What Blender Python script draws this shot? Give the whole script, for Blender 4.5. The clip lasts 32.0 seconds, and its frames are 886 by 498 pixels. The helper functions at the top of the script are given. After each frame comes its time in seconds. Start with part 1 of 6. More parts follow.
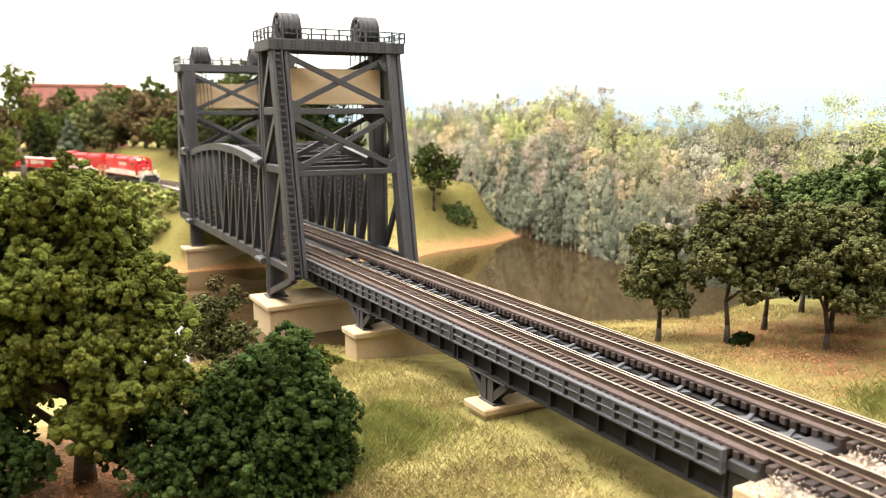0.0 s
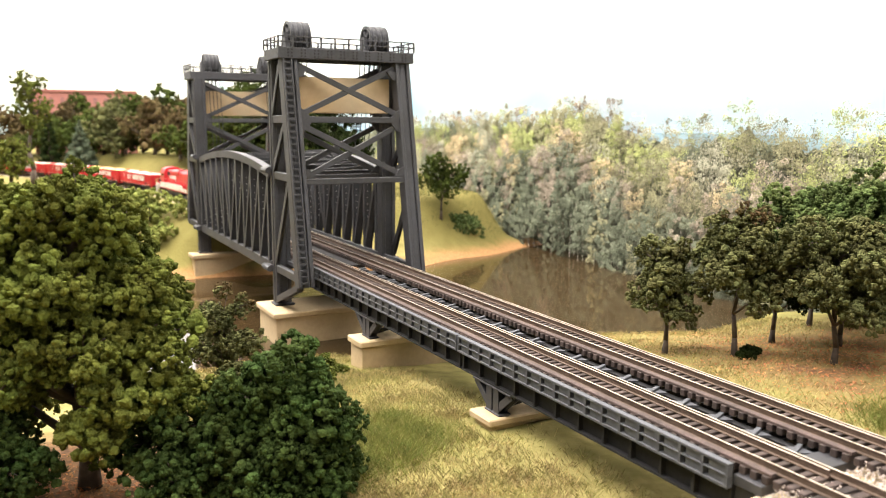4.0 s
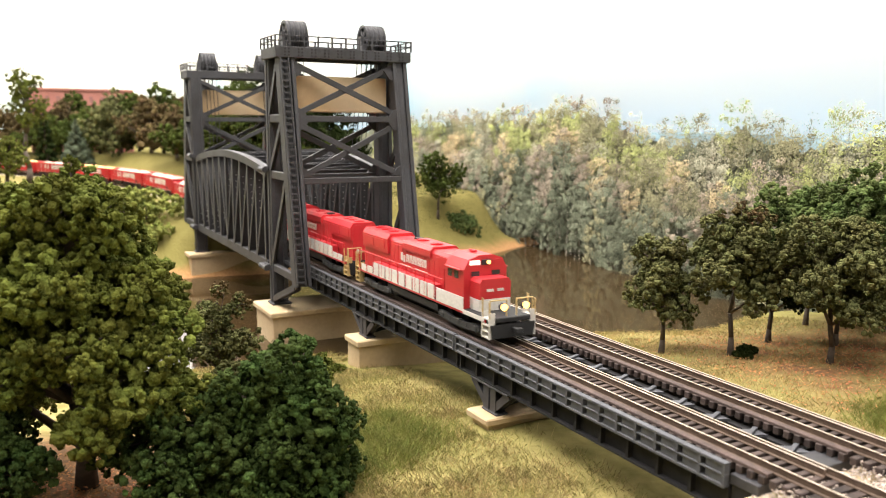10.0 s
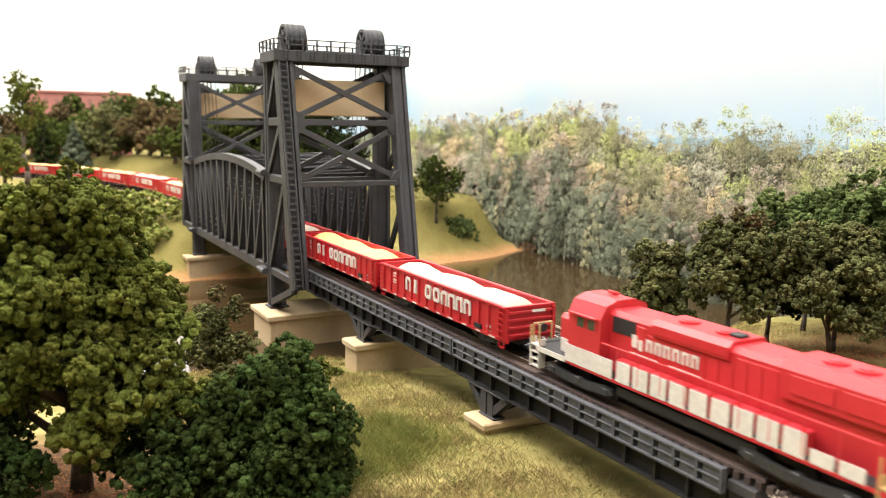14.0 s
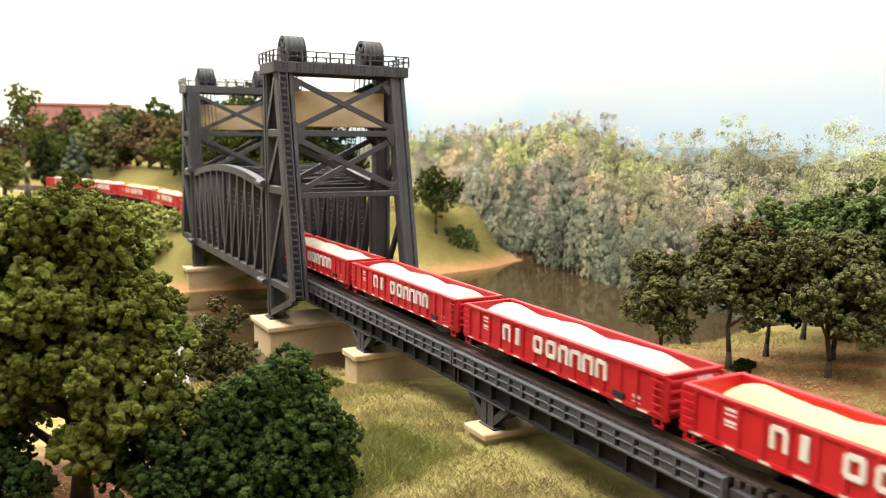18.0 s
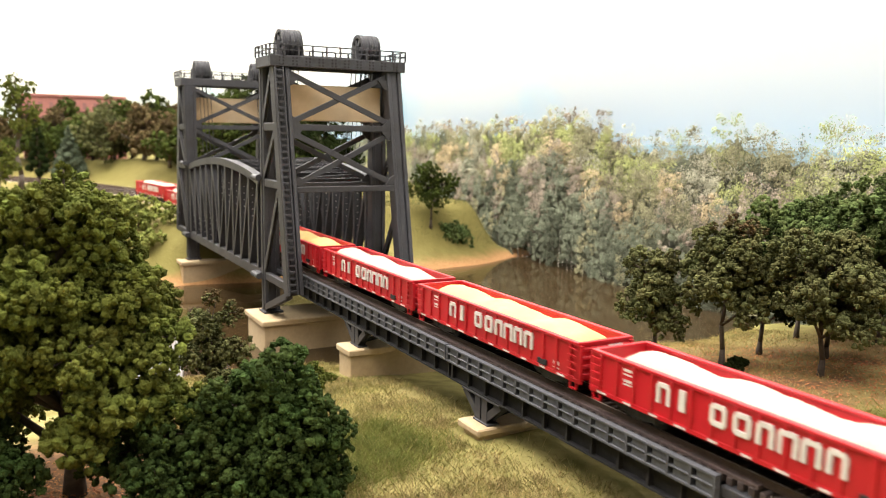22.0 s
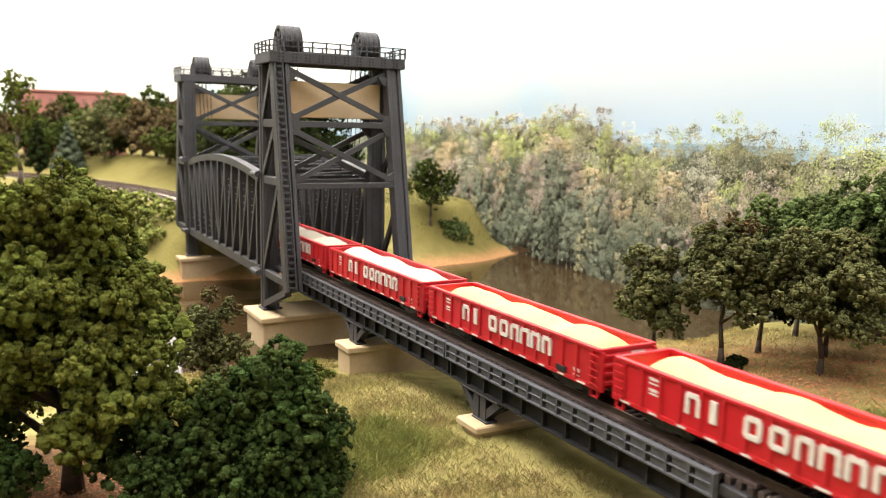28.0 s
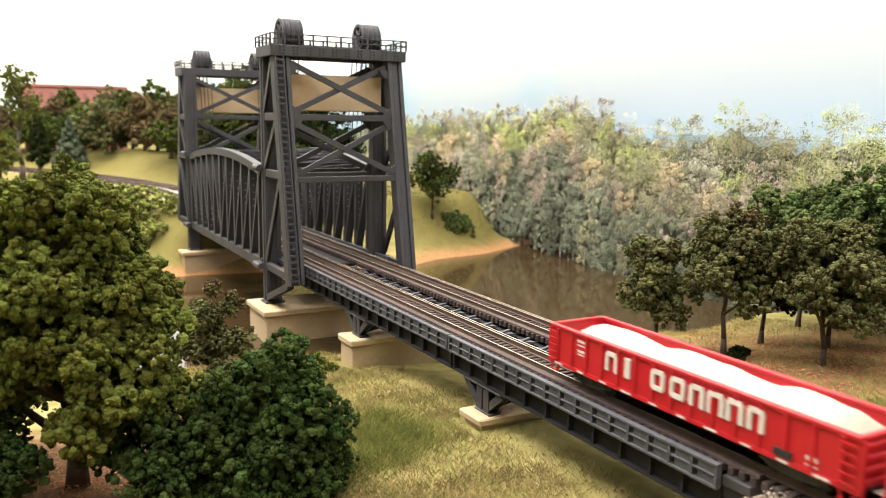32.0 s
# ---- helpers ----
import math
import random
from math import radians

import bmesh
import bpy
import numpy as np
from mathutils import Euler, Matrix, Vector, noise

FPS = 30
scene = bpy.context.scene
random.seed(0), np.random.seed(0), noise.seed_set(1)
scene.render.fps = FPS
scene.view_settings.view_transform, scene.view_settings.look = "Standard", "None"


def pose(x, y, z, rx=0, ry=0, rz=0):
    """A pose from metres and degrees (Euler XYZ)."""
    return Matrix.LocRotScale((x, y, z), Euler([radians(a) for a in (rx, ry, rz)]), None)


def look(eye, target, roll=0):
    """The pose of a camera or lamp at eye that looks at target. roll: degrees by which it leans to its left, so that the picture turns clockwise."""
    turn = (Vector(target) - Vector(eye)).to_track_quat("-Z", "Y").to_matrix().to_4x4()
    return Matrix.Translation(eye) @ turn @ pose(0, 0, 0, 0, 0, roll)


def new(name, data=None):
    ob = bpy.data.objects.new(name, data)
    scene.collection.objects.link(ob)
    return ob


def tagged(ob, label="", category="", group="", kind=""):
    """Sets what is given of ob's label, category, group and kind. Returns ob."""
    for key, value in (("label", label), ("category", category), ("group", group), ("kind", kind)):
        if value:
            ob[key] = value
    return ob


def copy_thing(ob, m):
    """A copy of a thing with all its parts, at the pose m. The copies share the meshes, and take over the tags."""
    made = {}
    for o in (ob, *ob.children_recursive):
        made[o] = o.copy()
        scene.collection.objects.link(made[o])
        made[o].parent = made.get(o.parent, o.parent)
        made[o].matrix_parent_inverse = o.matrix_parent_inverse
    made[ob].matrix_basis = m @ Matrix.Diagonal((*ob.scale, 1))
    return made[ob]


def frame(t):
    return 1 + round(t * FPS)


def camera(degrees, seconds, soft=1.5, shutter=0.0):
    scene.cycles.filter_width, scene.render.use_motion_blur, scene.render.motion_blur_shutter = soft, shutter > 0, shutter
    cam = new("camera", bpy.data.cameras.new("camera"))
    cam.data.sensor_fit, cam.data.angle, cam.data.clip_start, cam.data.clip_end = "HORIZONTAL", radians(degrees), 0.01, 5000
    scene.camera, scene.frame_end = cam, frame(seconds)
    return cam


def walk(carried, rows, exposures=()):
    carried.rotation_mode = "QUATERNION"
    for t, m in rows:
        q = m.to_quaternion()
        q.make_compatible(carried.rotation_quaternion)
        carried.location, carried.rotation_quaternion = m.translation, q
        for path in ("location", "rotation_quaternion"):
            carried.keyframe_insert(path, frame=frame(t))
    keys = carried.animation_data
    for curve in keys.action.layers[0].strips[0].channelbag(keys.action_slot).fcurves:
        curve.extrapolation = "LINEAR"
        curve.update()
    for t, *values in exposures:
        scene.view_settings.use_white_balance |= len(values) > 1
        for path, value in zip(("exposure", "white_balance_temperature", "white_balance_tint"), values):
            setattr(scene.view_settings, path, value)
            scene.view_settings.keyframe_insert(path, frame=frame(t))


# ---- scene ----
# Model railway in 1:160. Lengths in the tables are millimetres; MM turns them into metres.
# x runs along the bridge towards its near end, y across it, z = 0 is the top of the rails.
MM = 0.001
cam = camera(57.254, 32.0, soft=0.85, shutter=0.5)
cam.data.dof.use_dof, cam.data.dof.focus_distance, cam.data.dof.aperture_fstop = True, 0.29, 27.0
# seconds, eye x y z, heading, pitch, roll
CAMERA_ROWS = (
    (0, 113.4, -148.5, 72.9, 151.559, -9.336, -0.182),
    (0.5, 113.7, -148.6, 73.1, 151.537, -9.249, -0.140),
    (1, 113.7, -148.7, 73.0, 151.466, -8.872, 0.098),
    (1.5, 113.7, -148.7, 73.2, 151.477, -8.669, 0.206),
    (2, 113.7, -148.9, 73.3, 151.523, -8.653, 0.152),
    (2.5, 113.7, -148.8, 73.2, 151.714, -8.378, 0.192),
    (3, 113.6, -148.9, 73.2, 151.793, -8.208, 0.325),
    (3.5, 113.4, -148.4, 73.1, 152.015, -8.516, 0.335),
    (5.5, 113.4, -148.6, 73.2, 151.837, -9.068, 0.532),
    (6, 113.4, -148.5, 73.2, 151.781, -9.219, 0.601),
    (6.5, 113.3, -148.5, 73.1, 151.768, -9.245, 0.682),
    (7, 113.3, -148.6, 73.4, 151.807, -9.297, 0.617),
    (7.5, 113.3, -148.5, 73.2, 151.827, -9.210, 0.598),
    (8, 113.4, -148.6, 73.3, 151.889, -9.168, 0.589),
    (8.5, 113.3, -148.5, 73.3, 151.839, -9.214, 0.569),
    (9, 113.3, -148.5, 73.1, 151.838, -9.194, 0.575),
    (9.5, 113.4, -148.6, 73.2, 151.852, -9.025, 0.470),
    (10, 113.4, -148.7, 73.3, 151.822, -8.764, 0.418),
    (10.5, 113.5, -148.4, 73.1, 151.801, -8.632, 0.401),
    (11, 113.5, -148.7, 73.4, 151.689, -8.670, 0.527),
    (11.5, 113.4, -148.7, 73.5, 151.641, -8.711, 0.599),
    (12, 113.1, -148.4, 73.3, 151.718, -8.696, 0.575),
    (12.5, 113.2, -148.4, 73.3, 151.732, -8.664, 0.508),
    (13, 113.2, -148.5, 73.2, 151.744, -8.533, 0.565),
    (13.5, 113.1, -148.4, 73.2, 151.750, -8.459, 0.644),
    (14, 113.2, -148.4, 73.2, 151.694, -8.468, 0.685),
    (14.5, 113.2, -148.4, 73.2, 151.722, -8.447, 0.545),
    (16.5, 113.3, -148.5, 73.3, 151.689, -8.325, 0.573),
    (17, 113.4, -148.7, 73.4, 151.562, -8.401, 0.617),
    (17.5, 113.5, -148.7, 73.3, 151.586, -8.134, 0.551),
    (18, 113.6, -148.7, 73.1, 151.669, -7.730, 0.456),
    (18.5, 113.5, -148.6, 73.2, 151.655, -7.679, 0.513),
    (19, 113.5, -148.7, 73.3, 151.562, -7.832, 0.744),
    (19.5, 113.4, -148.6, 73.3, 151.450, -7.942, 0.913),
    (20, 113.4, -148.7, 73.3, 151.384, -8.008, 1.052),
    (20.5, 113.4, -148.7, 73.3, 151.394, -8.052, 1.002),
    (21, 113.6, -148.6, 73.4, 151.431, -8.010, 0.840),
    (21.5, 113.3, -148.5, 73.1, 151.370, -7.945, 0.880),
    (22, 113.5, -148.8, 73.3, 151.297, -8.064, 0.997),
    (22.5, 113.2, -148.6, 73.4, 151.283, -8.211, 1.168),
    (23, 113.4, -148.6, 73.5, 151.315, -8.322, 1.171),
    (23.5, 113.3, -148.7, 73.3, 151.281, -8.328, 1.199),
    (24, 113.3, -148.6, 73.4, 151.289, -8.340, 1.133),
    (24.5, 113.1, -148.4, 73.3, 151.305, -8.364, 1.084),
    (25, 113.2, -148.5, 73.4, 151.277, -8.426, 1.109),
    (25.5, 113.3, -148.7, 73.5, 151.222, -8.460, 1.214),
    (27.5, 113.5, -148.8, 73.5, 151.265, -8.203, 1.073),
    (28, 113.2, -148.5, 73.3, 151.259, -8.264, 1.206),
    (28.5, 113.3, -148.6, 73.4, 151.245, -8.366, 1.145),
    (29, 113.5, -148.7, 73.4, 151.281, -8.238, 1.011),
    (29.5, 113.5, -148.7, 73.4, 151.280, -8.182, 1.009),
    (30, 113.3, -148.5, 73.3, 151.325, -8.343, 0.995),
    (30.5, 113.1, -148.5, 73.4, 151.514, -8.766, 0.968),
    (31, 112.8, -148.3, 73.1, 151.493, -9.010, 0.790),
    (31.5, 113.2, -148.5, 73.3, 151.418, -8.869, 0.641),
    (32, 113.2, -148.6, 73.4, 151.388, -8.801, 0.856),
)


def camera_pose(x, y, z, heading, pitch, roll):
    h, p = radians(heading), radians(pitch)
    ahead = Vector((math.cos(p) * math.cos(h), math.cos(p) * math.sin(h), math.sin(p)))
    eye = Vector((x, y, z)) * MM
    return look(eye, eye + ahead, roll)


walk(cam, [(r[0], camera_pose(*r[1:])) for r in CAMERA_ROWS],
     exposures=((0.0, -0.05), (6.0, -0.05), (10.0, -0.28), (32.0, -0.36)))

# ---- light: lamp panels over the layout room, out of view, and an added front fill ----
world = bpy.data.worlds.new("world")
scene.world = world
world.use_nodes = True
world.node_tree.nodes["Background"].inputs[0].default_value = (0.9, 0.93, 1.0, 1)
world.node_tree.nodes["Background"].inputs[1].default_value = 0.4


def room_or_fill_lamp(x, y, z, sx, sy, power, colour, tilt=0.0):
    data = bpy.data.lights.new("ceiling_light", "AREA")
    data.shape, data.size, data.size_y = "RECTANGLE", sx, sy
    data.energy, data.color = power, colour
    ob = new("ceiling_light", data)
    ob.matrix_world = pose(x, y, z, tilt, 0, 0)
    return ob


# weak fill added behind the camera to lift the faces turned towards it
room_or_fill_lamp(0.9, -1.0, 1.1, 0.8, 0.6, 1.2, (1.0, 0.935, 0.87))
for lx, share in ((-1.55, 1.3), (-0.5, 1.25), (0.5, 0.65)):
    room_or_fill_lamp(lx, -0.85, 1.1, 1.0, 0.5, 8.0 * share, (1.0, 0.935, 0.87), 30)
    room_or_fill_lamp(lx, -0.25, 1.1, 1.0, 0.85, 33.5 * share, (1.0, 0.935, 0.87), 6)

# ---- materials ----
def principled(name):
    m = bpy.data.materials.new(name)
    m.use_nodes = True
    return m, m.node_tree, m.node_tree.nodes["Principled BSDF"]


def surface(name, colour, rough=0.6, metal=0.0, vary=0.25, grain=900.0, blotch=60.0, bump=0.15, piece=0.0, second=None, spec=0.4, depth=0.0003):
    """A surface with fine grain, larger blotches of a second colour, relief, and a shift from piece to piece."""
    m, tree, bsdf = principled(name)
    nodes, links = tree.nodes, tree.links
    coord = nodes.new("ShaderNodeTexCoord")
    fine = nodes.new("ShaderNodeTexNoise")
    fine.inputs["Scale"].default_value, fine.inputs["Detail"].default_value = grain, 4
    large = nodes.new("ShaderNodeTexNoise")
    large.inputs["Scale"].default_value, large.inputs["Detail"].default_value = blotch, 5
    for n in (fine, large):
        links.new(coord.outputs["Object"], n.inputs["Vector"])
    second = second or tuple(c * (1 - vary) for c in colour)
    ramp = nodes.new("ShaderNodeMapRange")
    ramp.inputs[1].default_value, ramp.inputs[2].default_value = 0.38, 0.66
    links.new(large.outputs["Fac"], ramp.inputs[0])
    mix = nodes.new("ShaderNodeMix")
    mix.data_type = "RGBA"
    mix.inputs["A"].default_value, mix.inputs["B"].default_value = (*colour, 1), (*second, 1)
    links.new(ramp.outputs[0], mix.inputs["Factor"])
    value = nodes.new("ShaderNodeMapRange")
    value.inputs[1].default_value, value.inputs[2].default_value = 0.3, 0.7
    value.inputs[3].default_value, value.inputs[4].default_value = 1 - vary, 1 + vary
    links.new(fine.outputs["Fac"], value.inputs[0])
    hsv = nodes.new("ShaderNodeHueSaturation")
    links.new(mix.outputs["Result"], hsv.inputs["Color"])
    if piece:
        info = nodes.new("ShaderNodeObjectInfo")
        geo = nodes.new("ShaderNodeNewGeometry")
        add = nodes.new("ShaderNodeMath")
        add.operation = "ADD"
        links.new(info.outputs["Random"], add.inputs[0])
        links.new(geo.outputs["Random Per Island"], add.inputs[1])
        fr = nodes.new("ShaderNodeMath")
        fr.operation = "FRACT"
        links.new(add.outputs[0], fr.inputs[0])
        pr = nodes.new("ShaderNodeMapRange")
        pr.inputs[3].default_value, pr.inputs[4].default_value = 1 - piece, 1 + piece
        links.new(fr.outputs[0], pr.inputs[0])
        mul = nodes.new("ShaderNodeMath")
        mul.operation = "MULTIPLY"
        links.new(value.outputs[0], mul.inputs[0])
        links.new(pr.outputs[0], mul.inputs[1])
        links.new(mul.outputs[0], hsv.inputs["Value"])
    else:
        links.new(value.outputs[0], hsv.inputs["Value"])
    links.new(hsv.outputs["Color"], bsdf.inputs["Base Color"])
    bsdf.inputs["Metallic"].default_value = metal
    bsdf.inputs["Specular IOR Level"].default_value = spec
    rr = nodes.new("ShaderNodeMapRange")
    rr.inputs[3].default_value, rr.inputs[4].default_value = max(0.03, rough - 0.12), min(1, rough + 0.12)
    links.new(large.outputs["Fac"], rr.inputs[0])
    links.new(rr.outputs[0], bsdf.inputs["Roughness"])
    if bump:
        b = nodes.new("ShaderNodeBump")
        b.inputs["Strength"].default_value, b.inputs["Distance"].default_value = bump, depth
        links.new(fine.outputs["Fac"], b.inputs["Height"])
        links.new(b.outputs["Normal"], bsdf.inputs["Normal"])
    return m


def glowing(name, colour, strength):
    m, tree, bsdf = principled(name)
    bsdf.inputs["Base Color"].default_value = (*colour, 1)
    bsdf.inputs["Emission Color"].default_value = (*colour, 1)
    bsdf.inputs["Emission Strength"].default_value = strength
    return m


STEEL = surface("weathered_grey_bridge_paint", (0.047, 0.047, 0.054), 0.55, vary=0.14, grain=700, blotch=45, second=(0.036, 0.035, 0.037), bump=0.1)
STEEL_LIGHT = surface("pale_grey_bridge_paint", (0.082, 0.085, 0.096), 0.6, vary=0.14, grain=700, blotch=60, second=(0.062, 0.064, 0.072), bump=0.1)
STEEL_DARK = surface("dark_grey_bridge_paint", (0.017, 0.0165, 0.018), 0.7, vary=0.2, blotch=60, bump=0.1)
HOLE_DOT = surface("pale_hole_dot", (0.36, 0.36, 0.36), 0.45, metal=0.3, vary=0.1, bump=0.0)
TIE = surface("dark_brown_sleeper", (0.058, 0.04, 0.034), 0.85, vary=0.25, grain=900, blotch=150, second=(0.034, 0.025, 0.022), piece=0.35)
TIMBER = surface("reddish_brown_guard_timber", (0.085, 0.058, 0.05), 0.85, vary=0.25, grain=900, blotch=120, second=(0.06, 0.043, 0.038), bump=0.3)
RAIL_SIDE = surface("rusty_rail_side", (0.1, 0.065, 0.045), 0.7, vary=0.2)
RAIL_TOP = surface("polished_nickel_rail_head", (0.42, 0.36, 0.29), 0.5, metal=1.0, vary=0.06, bump=0.03)
CONCRETE = surface("tan_cast_concrete", (0.52, 0.405, 0.25), 0.8, vary=0.06, grain=500, blotch=22, second=(0.43, 0.315, 0.185), bump=0.12)
WEIGHT = surface("tan_counterweight", (0.66, 0.52, 0.35), 0.75, vary=0.05, grain=300, blotch=20, second=(0.52, 0.36, 0.2), bump=0.05)
GRAVEL = surface("pale_ballast", (0.44, 0.37, 0.32), 0.95, vary=0.35, grain=700, blotch=120, second=(0.33, 0.275, 0.235), bump=0.8, piece=0.35, depth=0.001)
RED = surface("red_car_paint", (0.47, 0.011, 0.02), 0.42, vary=0.04, grain=400, blotch=30, second=(0.4, 0.011, 0.017), bump=0.04)
RED_LOCO = surface("bright_red_locomotive_paint", (0.5, 0.028, 0.038), 0.38, vary=0.04, grain=400, blotch=30, second=(0.45, 0.02, 0.024), bump=0.04)
WHITE = surface("white_marking_paint", (0.62, 0.59, 0.55), 0.5, vary=0.1, bump=0.03)
BLACK = surface("black_underframe", (0.02, 0.02, 0.021), 0.6, vary=0.2, bump=0.1)
TRUCK = surface("grey_black_bogie", (0.035, 0.036, 0.039), 0.5, vary=0.2, bump=0.1)
BRASS = surface("ochre_step_paint", (0.5, 0.36, 0.16), 0.5, vary=0.1, bump=0.05)
GLASS = surface("dark_window_glass", (0.02, 0.025, 0.03), 0.08, vary=0.05, bump=0.0, spec=0.6)
SAND_WHITE = surface("white_sand_load", (0.39, 0.36, 0.295), 0.95, vary=0.06, grain=1200, blotch=60, second=(0.36, 0.325, 0.255), bump=0.3)
SAND_YELLOW = surface("yellow_sand_load", (0.6, 0.45, 0.19), 0.95, vary=0.06, grain=1200, blotch=60, second=(0.64, 0.44, 0.16), bump=0.3)
LAMP_GLOW = glowing("warm_headlight", (1.0, 0.55, 0.15), 4.2)
NUMBER_GLOW = glowing("number_board", (1.0, 0.9, 0.8), 1.2)
BARK = surface("grey_brown_bark", (0.085, 0.065, 0.05), 0.9, vary=0.3, grain=500, blotch=80, bump=0.6)
BRICK = surface("far_red_brick", (0.36, 0.15, 0.125), 0.9, vary=0.1, grain=260, blotch=20, bump=0.1)
MORTAR = surface("dark_pane", (0.24, 0.11, 0.1), 0.4, vary=0.1)


def sky_material():
    """Printed sky: white cloud with thin blue breaks, bluer towards the horizon; emission is added in place of
    lamplight on the board.
    """
    m, tree, bsdf = principled("printed_pale_sky")
    nodes, links = tree.nodes, tree.links
    coord = nodes.new("ShaderNodeTexCoord")
    n = nodes.new("ShaderNodeTexNoise")
    n.inputs["Scale"].default_value, n.inputs["Detail"].default_value, n.inputs["Distortion"].default_value = 7.0, 6, 0.6
    links.new(coord.outputs["Object"], n.inputs["Vector"])
    r = nodes.new("ShaderNodeMapRange")
    r.inputs[1].default_value, r.inputs[2].default_value = 0.54, 0.74
    links.new(n.outputs["Fac"], r.inputs[0])
    sep = nodes.new("ShaderNodeSeparateXYZ")
    links.new(coord.outputs["Object"], sep.inputs[0])
    low = nodes.new("ShaderNodeMapRange")
    low.inputs[1].default_value, low.inputs[2].default_value = 0.17, 0.06
    links.new(sep.outputs["Z"], low.inputs[0])
    mx = nodes.new("ShaderNodeMath")
    mx.operation = "MAXIMUM"
    half = nodes.new("ShaderNodeMath")
    half.operation = "MULTIPLY"
    half.inputs[1].default_value = 0.5
    links.new(low.outputs[0], half.inputs[0])
    links.new(r.outputs[0], mx.inputs[0])
    links.new(half.outputs[0], mx.inputs[1])
    mix = nodes.new("ShaderNodeMix")
    mix.data_type = "RGBA"
    mix.inputs["A"].default_value, mix.inputs["B"].default_value = (0.9, 0.9, 0.89, 1), (0.5, 0.76, 0.93, 1)
    links.new(mx.outputs[0], mix.inputs["Factor"])
    links.new(mix.outputs["Result"], bsdf.inputs["Base Color"])
    links.new(mix.outputs["Result"], bsdf.inputs["Emission Color"])
    bsdf.inputs["Emission Strength"].default_value = 0.74
    bsdf.inputs["Roughness"].default_value = 0.9
    return m


SKY = sky_material()
WOODS = surface("printed_hazy_woods", (0.17, 0.18, 0.12), 0.9, vary=0.4, grain=380, blotch=55, second=(0.1, 0.105, 0.075), bump=0.0)
RIDGE = surface("printed_blue_ridge", (0.34, 0.5, 0.6), 0.9, vary=0.06, grain=80, blotch=20, bump=0.0)
ROOM = surface("grey_room_paint", (0.2, 0.195, 0.19), 0.9, vary=0.02, grain=60, blotch=3, bump=0.05)
CARPET = surface("grey_room_floor", (0.1, 0.1, 0.1), 0.95, vary=0.15, grain=300, blotch=8, bump=0.2)


def leaves(name, colour, vary=0.45, hue=0.025, dark=0.45):
    """Ground-foam foliage: hue and value shift from leaf to leaf and over larger tufts."""
    m, tree, bsdf = principled(name)
    nodes, links = tree.nodes, tree.links
    geo = nodes.new("ShaderNodeNewGeometry")
    coord = nodes.new("ShaderNodeTexCoord")
    vary, dark = vary * 0.5, dark * 0.6
    tuft = nodes.new("ShaderNodeTexNoise")
    tuft.inputs["Scale"].default_value, tuft.inputs["Detail"].default_value = 90, 3
    links.new(coord.outputs["Object"], tuft.inputs["Vector"])
    hsv = nodes.new("ShaderNodeHueSaturation")
    hsv.inputs["Color"].default_value = (*colour, 1)
    v = nodes.new("ShaderNodeMapRange")
    v.inputs[3].default_value, v.inputs[4].default_value = 1 - vary, 1 + vary
    links.new(geo.outputs["Random Per Island"], v.inputs[0])
    t = nodes.new("ShaderNodeMapRange")
    t.inputs[1].default_value, t.inputs[2].default_value = 0.35, 0.65
    t.inputs[3].default_value, t.inputs[4].default_value = 1 - dark, 1 + dark
    links.new(tuft.outputs["Fac"], t.inputs[0])
    mul = nodes.new("ShaderNodeMath")
    mul.operation = "MULTIPLY"
    links.new(v.outputs[0], mul.inputs[0])
    links.new(t.outputs[0], mul.inputs[1])
    links.new(mul.outputs[0], hsv.inputs["Value"])
    h = nodes.new("ShaderNodeMapRange")
    h.inputs[1].default_value, h.inputs[2].default_value = 0.3, 0.7
    h.inputs[3].default_value, h.inputs[4].default_value = 0.5 - hue, 0.5 + hue
    links.new(tuft.outputs["Color"], h.inputs[0])
    links.new(h.outputs[0], hsv.inputs["Hue"])
    links.new(hsv.outputs["Color"], bsdf.inputs["Base Color"])
    crumb = nodes.new("ShaderNodeTexVoronoi")
    crumb.inputs["Scale"].default_value = 1100
    links.new(coord.outputs["Object"], crumb.inputs["Vector"])
    b = nodes.new("ShaderNodeBump")
    b.inputs["Strength"].default_value, b.inputs["Distance"].default_value = 0.9, 0.0006
    b.invert = True
    links.new(crumb.outputs["Distance"], b.inputs["Height"])
    links.new(b.outputs["Normal"], bsdf.inputs["Normal"])
    bsdf.inputs["Roughness"].default_value = 0.9
    bsdf.inputs["Specular IOR Level"].default_value = 0.05
    return m


